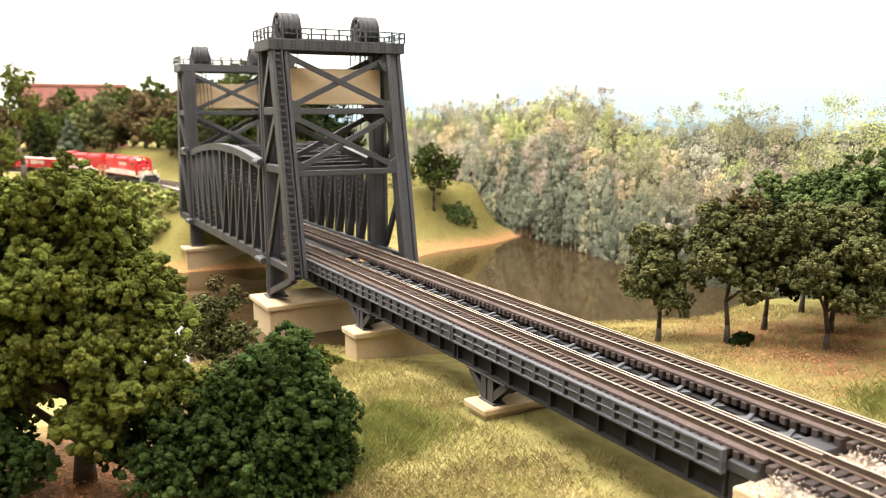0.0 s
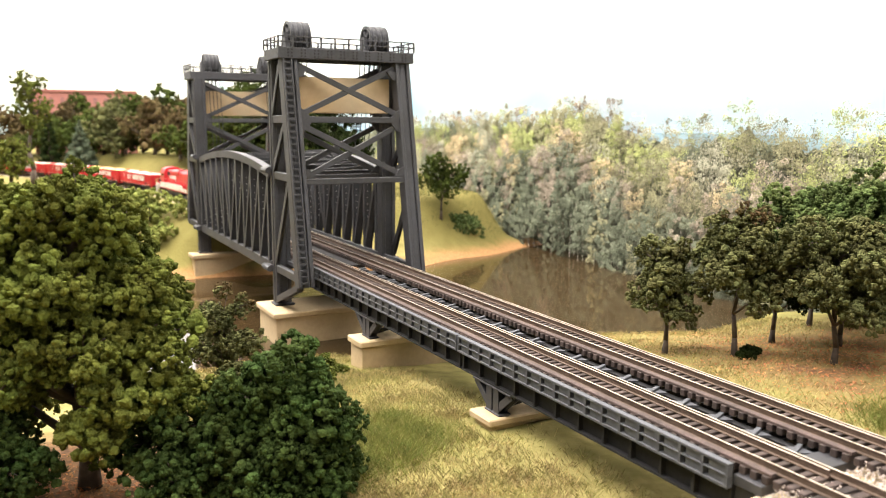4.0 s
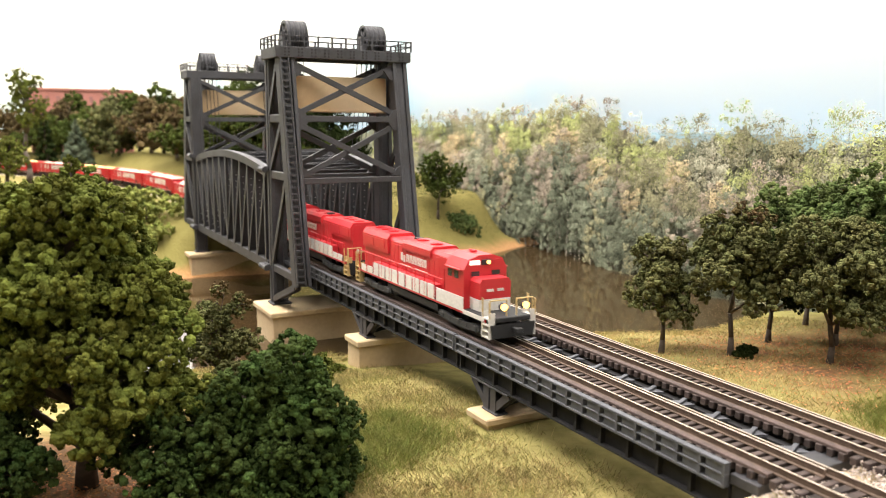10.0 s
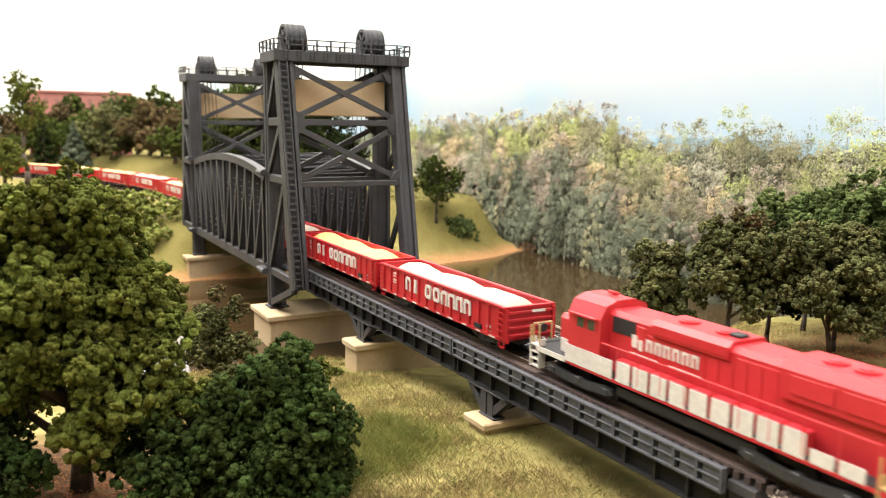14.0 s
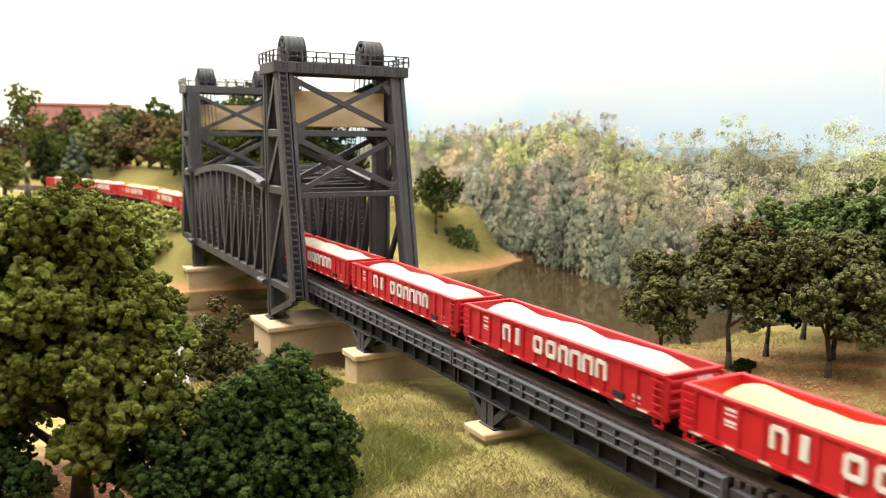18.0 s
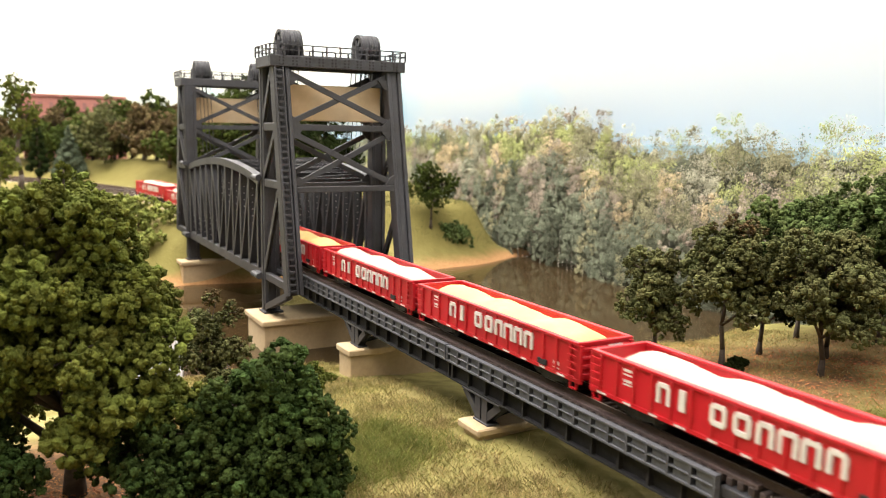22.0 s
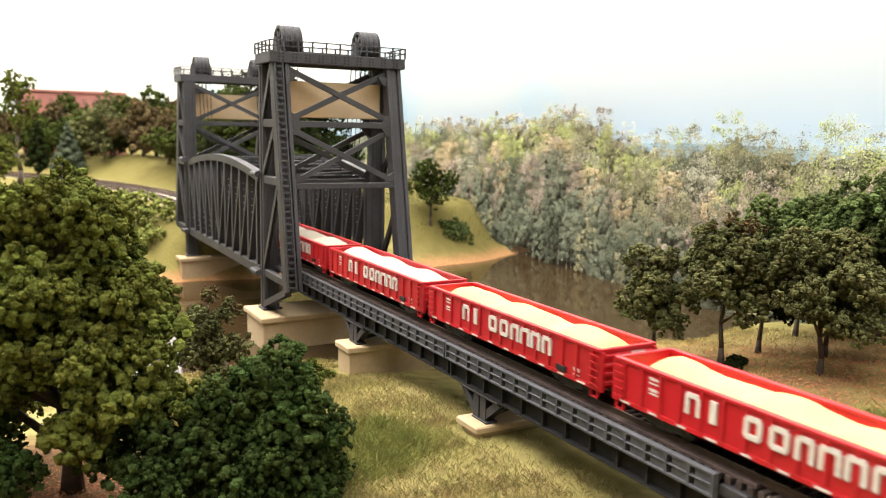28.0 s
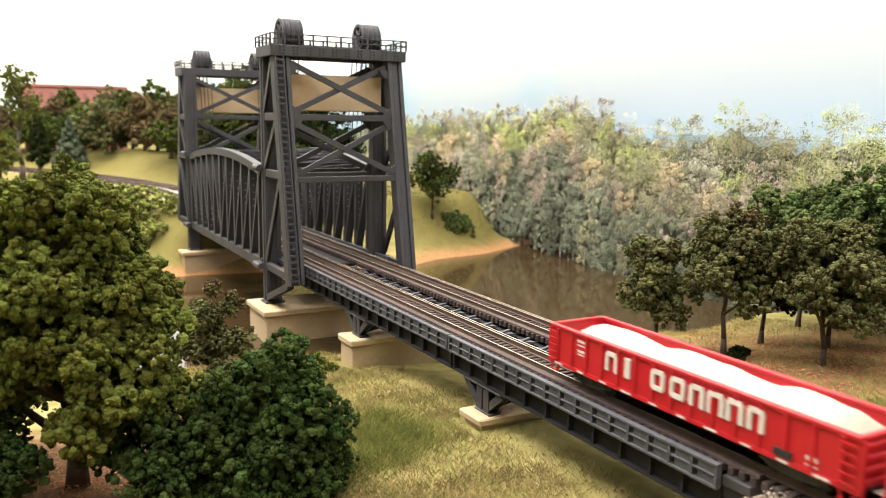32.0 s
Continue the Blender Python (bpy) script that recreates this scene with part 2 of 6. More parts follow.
LEAF = {
    "spring": leaves("yellow_green_foam_foliage", (0.09, 0.103, 0.021)),
    "fresh": leaves("cool_green_foam_foliage", (0.034, 0.053, 0.014)),
    "green": leaves("mid_green_foam_foliage", (0.044, 0.058, 0.012)),
    "leafy": leaves("fresh_green_foam_foliage", (0.085, 0.114, 0.038)),
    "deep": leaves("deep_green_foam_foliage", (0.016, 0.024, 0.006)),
    "olive": leaves("olive_foam_foliage", (0.094, 0.097, 0.038), hue=0.03),
    "rust": leaves("russet_foam_foliage", (0.09, 0.066, 0.03), hue=0.03),
    "haze": leaves("grey_green_printed_foliage", (0.15, 0.17, 0.095), vary=0.6, dark=0.45),
    "slate": leaves("slate_green_printed_foliage", (0.085, 0.105, 0.068), vary=0.7, dark=0.5),
    "brick": leaves("red_brown_foam_foliage", (0.2, 0.06, 0.045)),
    "weed": leaves("fresh_green_grass", (0.19, 0.21, 0.055), vary=0.4, dark=0.3),
    "litter": leaves("orange_fallen_leaves", (0.4, 0.175, 0.075), vary=0.6),
    "straw": leaves("straw_grass", (0.43, 0.34, 0.155), vary=0.75, dark=0.4),
    "grass": leaves("yellow_green_grass", (0.245, 0.225, 0.08), vary=0.9, dark=0.5),
}


def printed_foliage():
    """Leaf colours of the printed woods, carried leaf by leaf, with light from above painted in."""
    m, tree, bsdf = principled("printed_woods_foliage")
    nodes, links = tree.nodes, tree.links
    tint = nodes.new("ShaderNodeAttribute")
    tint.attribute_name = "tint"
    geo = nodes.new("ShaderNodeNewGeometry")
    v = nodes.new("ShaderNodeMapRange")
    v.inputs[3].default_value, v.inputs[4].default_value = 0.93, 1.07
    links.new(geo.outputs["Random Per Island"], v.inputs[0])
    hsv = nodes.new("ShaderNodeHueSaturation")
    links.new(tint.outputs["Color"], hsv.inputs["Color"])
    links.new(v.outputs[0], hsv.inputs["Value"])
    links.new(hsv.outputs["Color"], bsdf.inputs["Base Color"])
    bsdf.inputs["Roughness"].default_value = 0.95
    bsdf.inputs["Specular IOR Level"].default_value = 0.05
    return m


PRINTED = printed_foliage()
PRINT_COLOURS = {"haze": (0.258, 0.247, 0.146), "mist": (0.336, 0.328, 0.235), "lime": (0.312, 0.339, 0.134), "tan": (0.432, 0.345, 0.202), "mauve": (0.288, 0.241, 0.185), "slate": (0.156, 0.172, 0.118), "dark": (0.078, 0.087, 0.058)}


def terrain_material():
    m, tree, bsdf = principled("layout_ground_cover")
    nodes, links = tree.nodes, tree.links
    coord = nodes.new("ShaderNodeTexCoord")

    def noisy(scale, lo, hi):
        n = nodes.new("ShaderNodeTexNoise")
        n.inputs["Scale"].default_value, n.inputs["Detail"].default_value = scale, 6
        links.new(coord.outputs["Object"], n.inputs["Vector"])
        r = nodes.new("ShaderNodeMapRange")
        r.inputs[1].default_value, r.inputs[2].default_value = lo, hi
        links.new(n.outputs["Fac"], r.inputs[0])
        return n, r.outputs[0]

    def mixed(a, b, fac):
        x = nodes.new("ShaderNodeMix")
        x.data_type = "RGBA"
        for key, c in (("A", a), ("B", b)):
            if isinstance(c, tuple):
                x.inputs[key].default_value = (*c, 1)
            else:
                links.new(c, x.inputs[key])
        links.new(fac, x.inputs["Factor"])
        return x.outputs["Result"]

    _, patch = noisy(14, 0.4, 0.62)
    fine, speck = noisy(420, 0.35, 0.7)
    _, tuft = noisy(90, 0.35, 0.65)
    grass = mixed((0.26, 0.24, 0.08), (0.36, 0.29, 0.12), patch)
    grass = mixed(grass, (0.19, 0.165, 0.058), tuft)
    cover = nodes.new("ShaderNodeAttribute")
    cover.attribute_name = "cover"
    grass = mixed(grass, (0.155, 0.134, 0.041), cover.outputs["Alpha"])
    split = nodes.new("ShaderNodeSeparateColor")
    links.new(cover.outputs["Color"], split.inputs[0])
    sand = mixed((0.4, 0.22, 0.1), (0.3, 0.16, 0.07), speck)
    litter = mixed((0.22, 0.115, 0.055), (0.1, 0.058, 0.034), speck)
    stones = mixed((0.44, 0.37, 0.32), (0.27, 0.225, 0.195), speck)
    c = mixed(grass, sand, split.outputs["Red"])
    c = mixed(c, litter, split.outputs["Green"])
    c = mixed(c, stones, split.outputs["Blue"])
    links.new(c, bsdf.inputs["Base Color"])
    bsdf.inputs["Roughness"].default_value = 0.95
    bsdf.inputs["Specular IOR Level"].default_value = 0.1
    b = nodes.new("ShaderNodeBump")
    b.inputs["Strength"].default_value, b.inputs["Distance"].default_value = 0.6, 0.001
    links.new(fine.outputs["Fac"], b.inputs["Height"])
    links.new(b.outputs["Normal"], bsdf.inputs["Normal"])
    return m


def water_material():
    m, tree, bsdf = principled("brown_resin_water")
    nodes, links = tree.nodes, tree.links
    bsdf.inputs["Base Color"].default_value = (0.043, 0.027, 0.012, 1)
    bsdf.inputs["Roughness"].default_value = 0.05
    bsdf.inputs["Specular IOR Level"].default_value = 0.5
    coord = nodes.new("ShaderNodeTexCoord")
    n = nodes.new("ShaderNodeTexNoise")
    n.inputs["Scale"].default_value, n.inputs["Detail"].default_value = 70, 2
    links.new(coord.outputs["Object"], n.inputs["Vector"])
    b = nodes.new("ShaderNodeBump")
    b.inputs["Strength"].default_value, b.inputs["Distance"].default_value = 0.06, 0.001
    links.new(n.outputs["Fac"], b.inputs["Height"])
    links.new(b.outputs["Normal"], bsdf.inputs["Normal"])
    return m


GROUND, WATER = terrain_material(), water_material()

# ---- building tools (millimetres) ----
class Shape:
    """Vertices and faces of one mesh, in millimetres."""

    def __init__(self):
        self.v, self.f, self.m = [], [], []

    def add(self, verts, faces, slot=0):
        n = len(self.v)
        self.v += [tuple(p) for p in verts]
        self.f += [tuple(i + n for i in f) for f in faces]
        self.m += [slot] * len(faces)
        return self

    def box(self, x0, x1, y0, y1, z0, z1, c=0.0, slot=0):
        """A box with chamfered edges c."""
        lo, hi = (min(x0, x1), min(y0, y1), min(z0, z1)), (max(x0, x1), max(y0, y1), max(z0, z1))
        c = min(c, 0.3 * min(h - l for l, h in zip(lo, hi)))
        if c <= 0:
            v = [(x, y, z) for x in (lo[0], hi[0]) for y in (lo[1], hi[1]) for z in (lo[2], hi[2])]
            return self.add(v, [(0, 1, 3, 2), (4, 6, 7, 5), (0, 4, 5, 1), (2, 3, 7, 6), (0, 2, 6, 4), (1, 5, 7, 3)], slot)
        v, key = [], {}
        for i in range(8):
            s = [(i >> k) & 1 for k in range(3)]
            for a in range(3):
                p = [(hi[k] if s[k] else lo[k]) + (0 if k == a else (-c if s[k] else c)) for k in range(3)]
                key[i, a] = len(v)
                v.append(p)
        faces = []
        for a in range(3):
            b, d = (a + 1) % 3, (a + 2) % 3
            for s in (0, 1):
                ring = [(s << a) | (p << b) | (q << d) for p, q in ((0, 0), (1, 0), (1, 1), (0, 1))]
                f = [key[i, a] for i in ring]
                faces.append(f if s else f[::-1])
        for a in range(3):
            b, d = (a + 1) % 3, (a + 2) % 3
            for p in (0, 1):
                for q in (0, 1):
                    i = (p << b) | (q << d)
                    j = i | (1 << a)
                    f = [key[i, b], key[j, b], key[j, d], key[i, d]]
                    faces.append(f if p == q else f[::-1])
        for i in range(8):
            f = [key[i, 0], key[i, 1], key[i, 2]]
            faces.append(f if bin(i).count("1") % 2 else f[::-1])
        return self.add(v, faces, slot)

    def run(self, p, q, profile, up=(0, 0, 1), slot=0, caps=True):
        """A closed profile (side, up) drawn from p to q."""
        p, q = Vector(p), Vector(q)
        d = (q - p).normalized()
        side = d.cross(Vector(up))
        if side.length < 1e-6:
            side = d.cross(Vector((1, 0, 0)))
        side.normalize()
        top = side.cross(d)
        n = len(profile)
        v = [e + side * a + top * b for e in (p, q) for a, b in profile]
        f = [(i, (i + 1) % n, n + (i + 1) % n, n + i) for i in range(n)]
        if caps:
            f += [tuple(range(n))[::-1], tuple(range(n, 2 * n))]
        return self.add(v, f, slot)

    def beam(self, p, q, w, h, up=(0, 0, 1), slot=0):
        a, b, c = w / 2, h / 2, min(w, h) * 0.12
        return self.run(p, q, [(-a + c, -b), (a - c, -b), (a, -b + c), (a, b - c), (a - c, b), (-a + c, b), (-a, b - c), (-a, -b + c)], up, slot)

    def ibeam(self, p, q, w, h, up=(0, 0, 1), t=0.28, slot=0):
        a, b, k, g = w / 2, h / 2, w * t / 2, h * t / 2
        return self.run(p, q, [(-a, -b), (a, -b), (a, -b + g), (k, -b + g), (k, b - g), (a, b - g), (a, b), (-a, b), (-a, b - g), (-k, b - g), (-k, -b + g), (-a, -b + g)], up, slot)

    def rod(self, p, q, r, n=8, slot=0, r2=None):
        p, q = Vector(p), Vector(q)
        d = (q - p).normalized()
        side = d.cross(Vector((0, 0, 1)))
        if side.length < 1e-4:
            side = d.cross(Vector((0, 1, 0)))
        side.normalize()
        top = side.cross(d)
        r2 = r if r2 is None else r2
        v = [e + (side * math.cos(2 * math.pi * i / n) + top * math.sin(2 * math.pi * i / n)) * rr for e, rr in ((p, r), (q, r2)) for i in range(n)]
        f = [(i, (i + 1) % n, n + (i + 1) % n, n + i) for i in range(n)]
        return self.add(v, f + [tuple(range(n))[::-1], tuple(range(n, 2 * n))], slot)

    def slab(self, outline, axis, a, b, slot=0):
        """A flat outline (two coordinates) made thick from a to b along axis 0, 1 or 2."""
        n = len(outline)
        at = lambda u, w, t: (t, u, w) if axis == 0 else (u, t, w) if axis == 1 else (u, w, t)
        v = [at(u, w, t) for t in (a, b) for u, w in outline]
        f = [(i, (i + 1) % n, n + (i + 1) % n, n + i) for i in range(n)]
        return self.add(v, f + [tuple(range(n))[::-1], tuple(range(n, 2 * n))], slot)

    def mesh(self, name, materials, origin=(0, 0, 0), smooth=False):
        me = bpy.data.meshes.new(name)
        o = np.array(origin)
        me.from_pydata(((np.array(self.v, float) - o) * MM).tolist(), [], self.f)
        for m in materials:
            me.materials.append(m)
        if len(materials) > 1:
            me.polygons.foreach_set("material_index", self.m)
        if smooth:
            me.polygons.foreach_set("use_smooth", [True] * len(self.f))
        me.validate()
        b = bmesh.new()
        b.from_mesh(me)
        if len(b.faces) < 60000:
            bmesh.ops.recalc_face_normals(b, faces=b.faces)
        b.to_mesh(me)
        b.free()
        me.update()
        return me


def base_of(ob):
    p = Vector((0, 0, 0))
    while ob:
        p += ob.location
        ob = ob.parent
    return p / MM


def thing(name, at, label, category, group="", kind=""):
    ob = new(name)
    ob.empty_display_size = 0.005
    ob.location = Vector(at) * MM
    return tagged(ob, label, category, group, kind)


def part(name, shape, material, parent, label="", smooth=False, own=None):
    """One mesh under a thing or a part, from a shape in world millimetres; own: the part's own origin."""
    mats = material if isinstance(material, (list, tuple)) else [material]
    base = base_of(parent)
    own = Vector(own) if own is not None else base
    ob = new(name, shape.mesh(name, mats, own, smooth))
    ob.parent = parent
    ob.location = (own - base) * MM
    if label:
        ob["label"] = label
    return ob


def again(ob, x, y, z, rz=0.0):
    """The same part once more, at another place in its parent (millimetres)."""
    c = ob.copy()
    scene.collection.objects.link(c)
    c.matrix_basis = pose(x * MM, y * MM, z * MM, 0, 0, rz)
    return c


def setting(name, shape, material, label, category, smooth=False):
    mats = material if isinstance(material, (list, tuple)) else [material]
    return tagged(new(name, shape.mesh(name, mats, (0, 0, 0), smooth)), label, category, kind="structure")

# ---- the land ----
TRACK_GAP = 26.8     # between the centres of the two tracks
BEND_X, BEND_R = -600.0, 1150.0
WATER_Z = -45.0


def ease(a, b, x):
    t = min(1.0, max(0.0, (x - a) / (b - a)))
    return t * t * (3 - 2 * t)


def line(s, offset=0.0):
    """Place and heading on the track, s millimetres along it (s = x on the straight), offset to the +y side."""
    if s >= BEND_X:
        return s, offset, 0.0, 0.0
    a = (BEND_X - s) / BEND_R
    r = BEND_R + offset
    return BEND_X - r * math.sin(a), -BEND_R + r * math.cos(a), 3.5 * ease(-560, -760, s), math.degrees(a)


def off_track(x, y):
    """Distance across and along to the centre line of the double track."""
    if x >= BEND_X:
        return abs(y - TRACK_GAP / 2)
    return abs(math.hypot(x - BEND_X, y + BEND_R) - BEND_R - TRACK_GAP / 2)


def shore_near(y):
    return -262.0 + 0.2 * max(0.0, y) - 0.25 * max(0.0, y - 190) + 0.12 * min(0.0, y) + 6 * math.sin(y / 23.0)


def shore_far(y):
    return -505.0 - 0.35 * max(0.0, y - 150) + 22 * ease(40, 150, y) + 4 * math.sin(y / 17.0)


def height(x, y):
    bumps = 2.2 * noise.noise((x / 55, y / 55, 0)) + 0.9 * noise.noise((x / 17, y / 17, 3))
    near, far = shore_near(y), shore_far(y)
    bed = -56.0
    if x > near:
        d = x - near
        z = -48 + 9 * ease(0, 18, d) + 11.5 * ease(15, 140, d) + 0.7 * bumps * ease(5, 40, d)
        z += 4 * ease(60, 170, y) * ease(0, 60, d)
        across = abs(y - TRACK_GAP / 2)
        z += (-3.9 - z) * ease(1, 7, x) * (1 - ease(25, 75, across))
        return z + bed * 0 if d > 0 else bed
    if x < far:
        d = far - x
        hill = -3 + 9 * ease(70, 150, y) - 54 * ease(262, 304, y)
        z = -47 + 8 * ease(0, 26, d) + (hill + 39) * ease(14, 104 - 34 * ease(120, 190, y), d) + 1.2 * bumps * ease(10, 60, d)
        rise = 9 * math.exp(-((x + 1120) / 120) ** 2 - ((y - 30) / 60) ** 2)
        z += rise
        outer = math.hypot(x - BEND_X, y + BEND_R) - BEND_R - TRACK_GAP
        z += 24 * ease(30, 100, outer) * ease(-660, -780, x)
        bank = 1 - ease(26, 60, off_track(x, y))
        top = -4.5 + 1.5 * ease(-562, -580, x) + 3.5 * ease(-560, -760, x)
        return z + (top - z) * bank * ease(10, 40, d)
    return bed + (WATER_Z - 3 - bed) * max(ease(30, 0, near - x), ease(30, 0, x - far)) * 0.6


def spread(lo, hi, fine_lo, fine_hi, fine, coarse):
    out, p = [], lo
    while p < hi:
        out.append(p)
        p += fine if fine_lo <= p < fine_hi else coarse
    return out + [hi]


def build_ground():
    xs = spread(-2150, 1900, -700, 80, 6, 30)
    ys = spread(-1350, 330, -190, 306, 6, 30)
    verts = [(x, y, height(x, y)) for x in xs for y in ys]
    n = len(ys)
    faces = [(i * n + j, (i + 1) * n + j, (i + 1) * n + j + 1, i * n + j + 1) for i in range(len(xs) - 1) for j in range(n - 1)]
    sh = Shape()
    sh.v, sh.f, sh.m = verts, faces, [0] * len(faces)
    ob = setting("ground", sh, GROUND, "rolling layout ground covered in short yellow-green static grass", "ground", smooth=True)
    cover = ob.data.color_attributes.new("cover", "FLOAT_COLOR", "POINT")
    for k, (x, y, z) in enumerate(verts):
        wob = 12 * noise.noise((x / 30, y / 30, 7))
        sand = ease(-36 + wob * 0.3, -43, z) if x < -380 else ease(-43.5, -46, z)
        # dry leaves lie under the trees
        litter = ease(80, 128, y + wob) * ease(-200, -150, x + 2 * wob) * min(1.0, max(0.0, 0.62 + 0.8 * noise.noise((x / 14, y / 14, 1))))
        litter = max(litter, 0.95 * ease(80, 48, math.hypot(x + 105, y + 140) + wob))
        stone = (1 - ease(20, 28, off_track(x, y) + 0.25 * wob)) * (1.0 if x > -4 or x < -560 else 0.0)
        olive = 0.85 * ease(-500, -540, x)
        cover.data[k].color = (sand, litter, stone, olive)
    return ob


build_ground()
sheet = Shape().add([(-900, -700, WATER_Z), (-150, -700, WATER_Z), (-150, 330, WATER_Z), (-900, 330, WATER_Z)], [(0, 1, 2, 3)])
setting("water", sheet, WATER, "still brown river of glossy resin reflecting the wooded bank", "water")


def build_room():
    """The painted sky board, curved at its corner, and the white room beyond the layout."""
    pts = [(1900, 330)] + [(x, 330) for x in range(1500, -1501, -300)]
    pts += [(-1500 - 600 * math.sin(radians(a)), -270 + 600 * math.cos(radians(a))) for a in range(10, 91, 10)] + [(-2100, -1350)]
    sh = Shape()
    n = len(pts)
    sh.add([(x, y, z) for x, y in pts for z in (-120, 1000)], [(2 * i, 2 * i + 2, 2 * i + 3, 2 * i + 1) for i in range(n - 1)])
    back = setting("backdrop", sh, SKY, "tall curved board painted with a pale hazy sky", "backdrop", smooth=True)
    solid = back.modifiers.new("thickness", "SOLIDIFY")
    solid.thickness, solid.offset = 0.006, 1
    x0, x1, y0, y1, z0, z1 = -2600, 2600, -2700, 700, -1150, 1250
    for name, b, mat, label, cat in (
        ("room_floor", (x0, x1, y0, y1, z0 - 40, z0), CARPET, "grey carpeted floor of the layout room", "floor"),
        ("ceiling", (x0, x1, y0, y1, z1, z1 + 40), ROOM, "plain white ceiling of the layout room", "ceiling"),
        ("wall_north", (x0, x1, y1, y1 + 60, z0, z1), ROOM, "plain white room wall behind the sky board", "wall"),
        ("wall_south", (x0, x1, y0 - 60, y0, z0, z1), ROOM, "plain white room wall", "wall"),
        ("wall_east", (x1, x1 + 60, y0, y1, z0, z1), ROOM, "plain white room wall", "wall"),
        ("wall_west", (x0 - 60, x0, y0, y1, z0, z1), ROOM, "plain white room wall", "wall"),
    ):
        setting(name, Shape().box(*b), mat, label, cat)


build_room()

# ---- tracks ----
RAIL_PROFILE = [(-0.55, -2.0), (0.55, -2.0), (0.55, -1.75), (0.13, -1.55), (0.13, -0.5), (0.26, -0.38), (0.26, -0.05), (0.2, 0.0), (-0.2, 0.0), (-0.26, -0.05), (-0.26, -0.38), (-0.13, -0.5), (-0.13, -1.55), (-0.55, -1.75)]


def follow(sh, s0, s1, offset, profile, lift=0.0, step=40.0, slot_top=None):
    """Draw a profile along the track line."""
    stops, s = [], s1
    while s > s0:
        stops.append(s)
        s = BEND_X if s > BEND_X and s - 400 < BEND_X else s - (400 if s > BEND_X else step)
        s = max(s, s0)
    stops.append(s0)
    n, rings = len(profile), []
    for s in stops:
        x, y, z, a = line(s, offset)
        c, d = -math.sin(radians(a)) * 1.0, math.cos(radians(a))
        rings.append([(x + c * u * -1, y + d * u, z + w + lift) for u, w in profile])
    v = [p for r in rings for p in r]
    f, m = [], []
    for k in range(len(rings) - 1):
        for i in range(n):
            j = (i + 1) % n
            f.append((k * n + i, k * n + j, (k + 1) * n + j, (k + 1) * n + i))
            m.append(1 if slot_top and i in slot_top else 0)
    f += [tuple(range(n))[::-1], tuple(range((len(rings) - 1) * n, len(rings) * n))]
    m += [0, 0]
    k0 = len(sh.v)
    sh.v += v
    sh.f += [tuple(i + k0 for i in q) for q in f]
    sh.m += m
    return sh


def track(centre, label):
    t = thing("railroad_track", (0, centre, -3.8), label, "railway track", "tracks of the line")
    for side in (-1, 1):
        part("rail", follow(Shape(), -1900, 1800, centre + side * 4.75, RAIL_PROFILE, slot_top=(6, 7, 8)), [RAIL_SIDE, RAIL_TOP], t, "brown-sided rail with a bright worn head")
        part("guard_timber", follow(Shape(), -560, 0, centre + side * 6.75, [(-0.95, -2.1), (0.95, -2.1), (0.95, -1.45), (0.8, -1.3), (-0.8, -1.3), (-0.95, -1.45)]), TIMBER, t, "brown guard timber bolted over the sleeper ends")
    part("guard_rail", follow(Shape(), -560, 6, centre + 3.3, RAIL_PROFILE, slot_top=(6, 7, 8)), [RAIL_SIDE, RAIL_TOP], t)
    sleeper = None
    for k in range(103):
        x = 8.0 - 3.08 * k
        if sleeper is None:
            sleeper = part("sleeper", Shape().box(x - 0.86, x + 0.86, centre - 8.3, centre + 8.3, -3.9, -2.02, 0.15), TIE, t, own=(x, centre, -3.0))
        else:
            again(sleeper, x, 0, 0.8)
    rest = Shape()
    for s in [-309.2 - 3.1 * k for k in range(280)] + [11.1 + 3.1 * k for k in range(115)]:
        x, y, z, a = line(s, centre)
        c, d = math.sin(radians(a)), math.cos(radians(a))
        rest.run((x + c * 8.3, y - d * 8.3 , z - 2.95), (x - c * 8.3, y + d * 8.3, z - 2.95), [(-1.0, -0.9), (1.0, -0.9), (1.0, 0.9), (-1.0, 0.9)])
    tagged(part("sleeper_run", rest, TIE, t), kind="stuff")
    return t


track(0.0, "near railway track, brown sleepers and bright rail heads")
track(TRACK_GAP, "far railway track, brown sleepers and bright rail heads")

# ---- approach spans ----
Y_MID = TRACK_GAP / 2


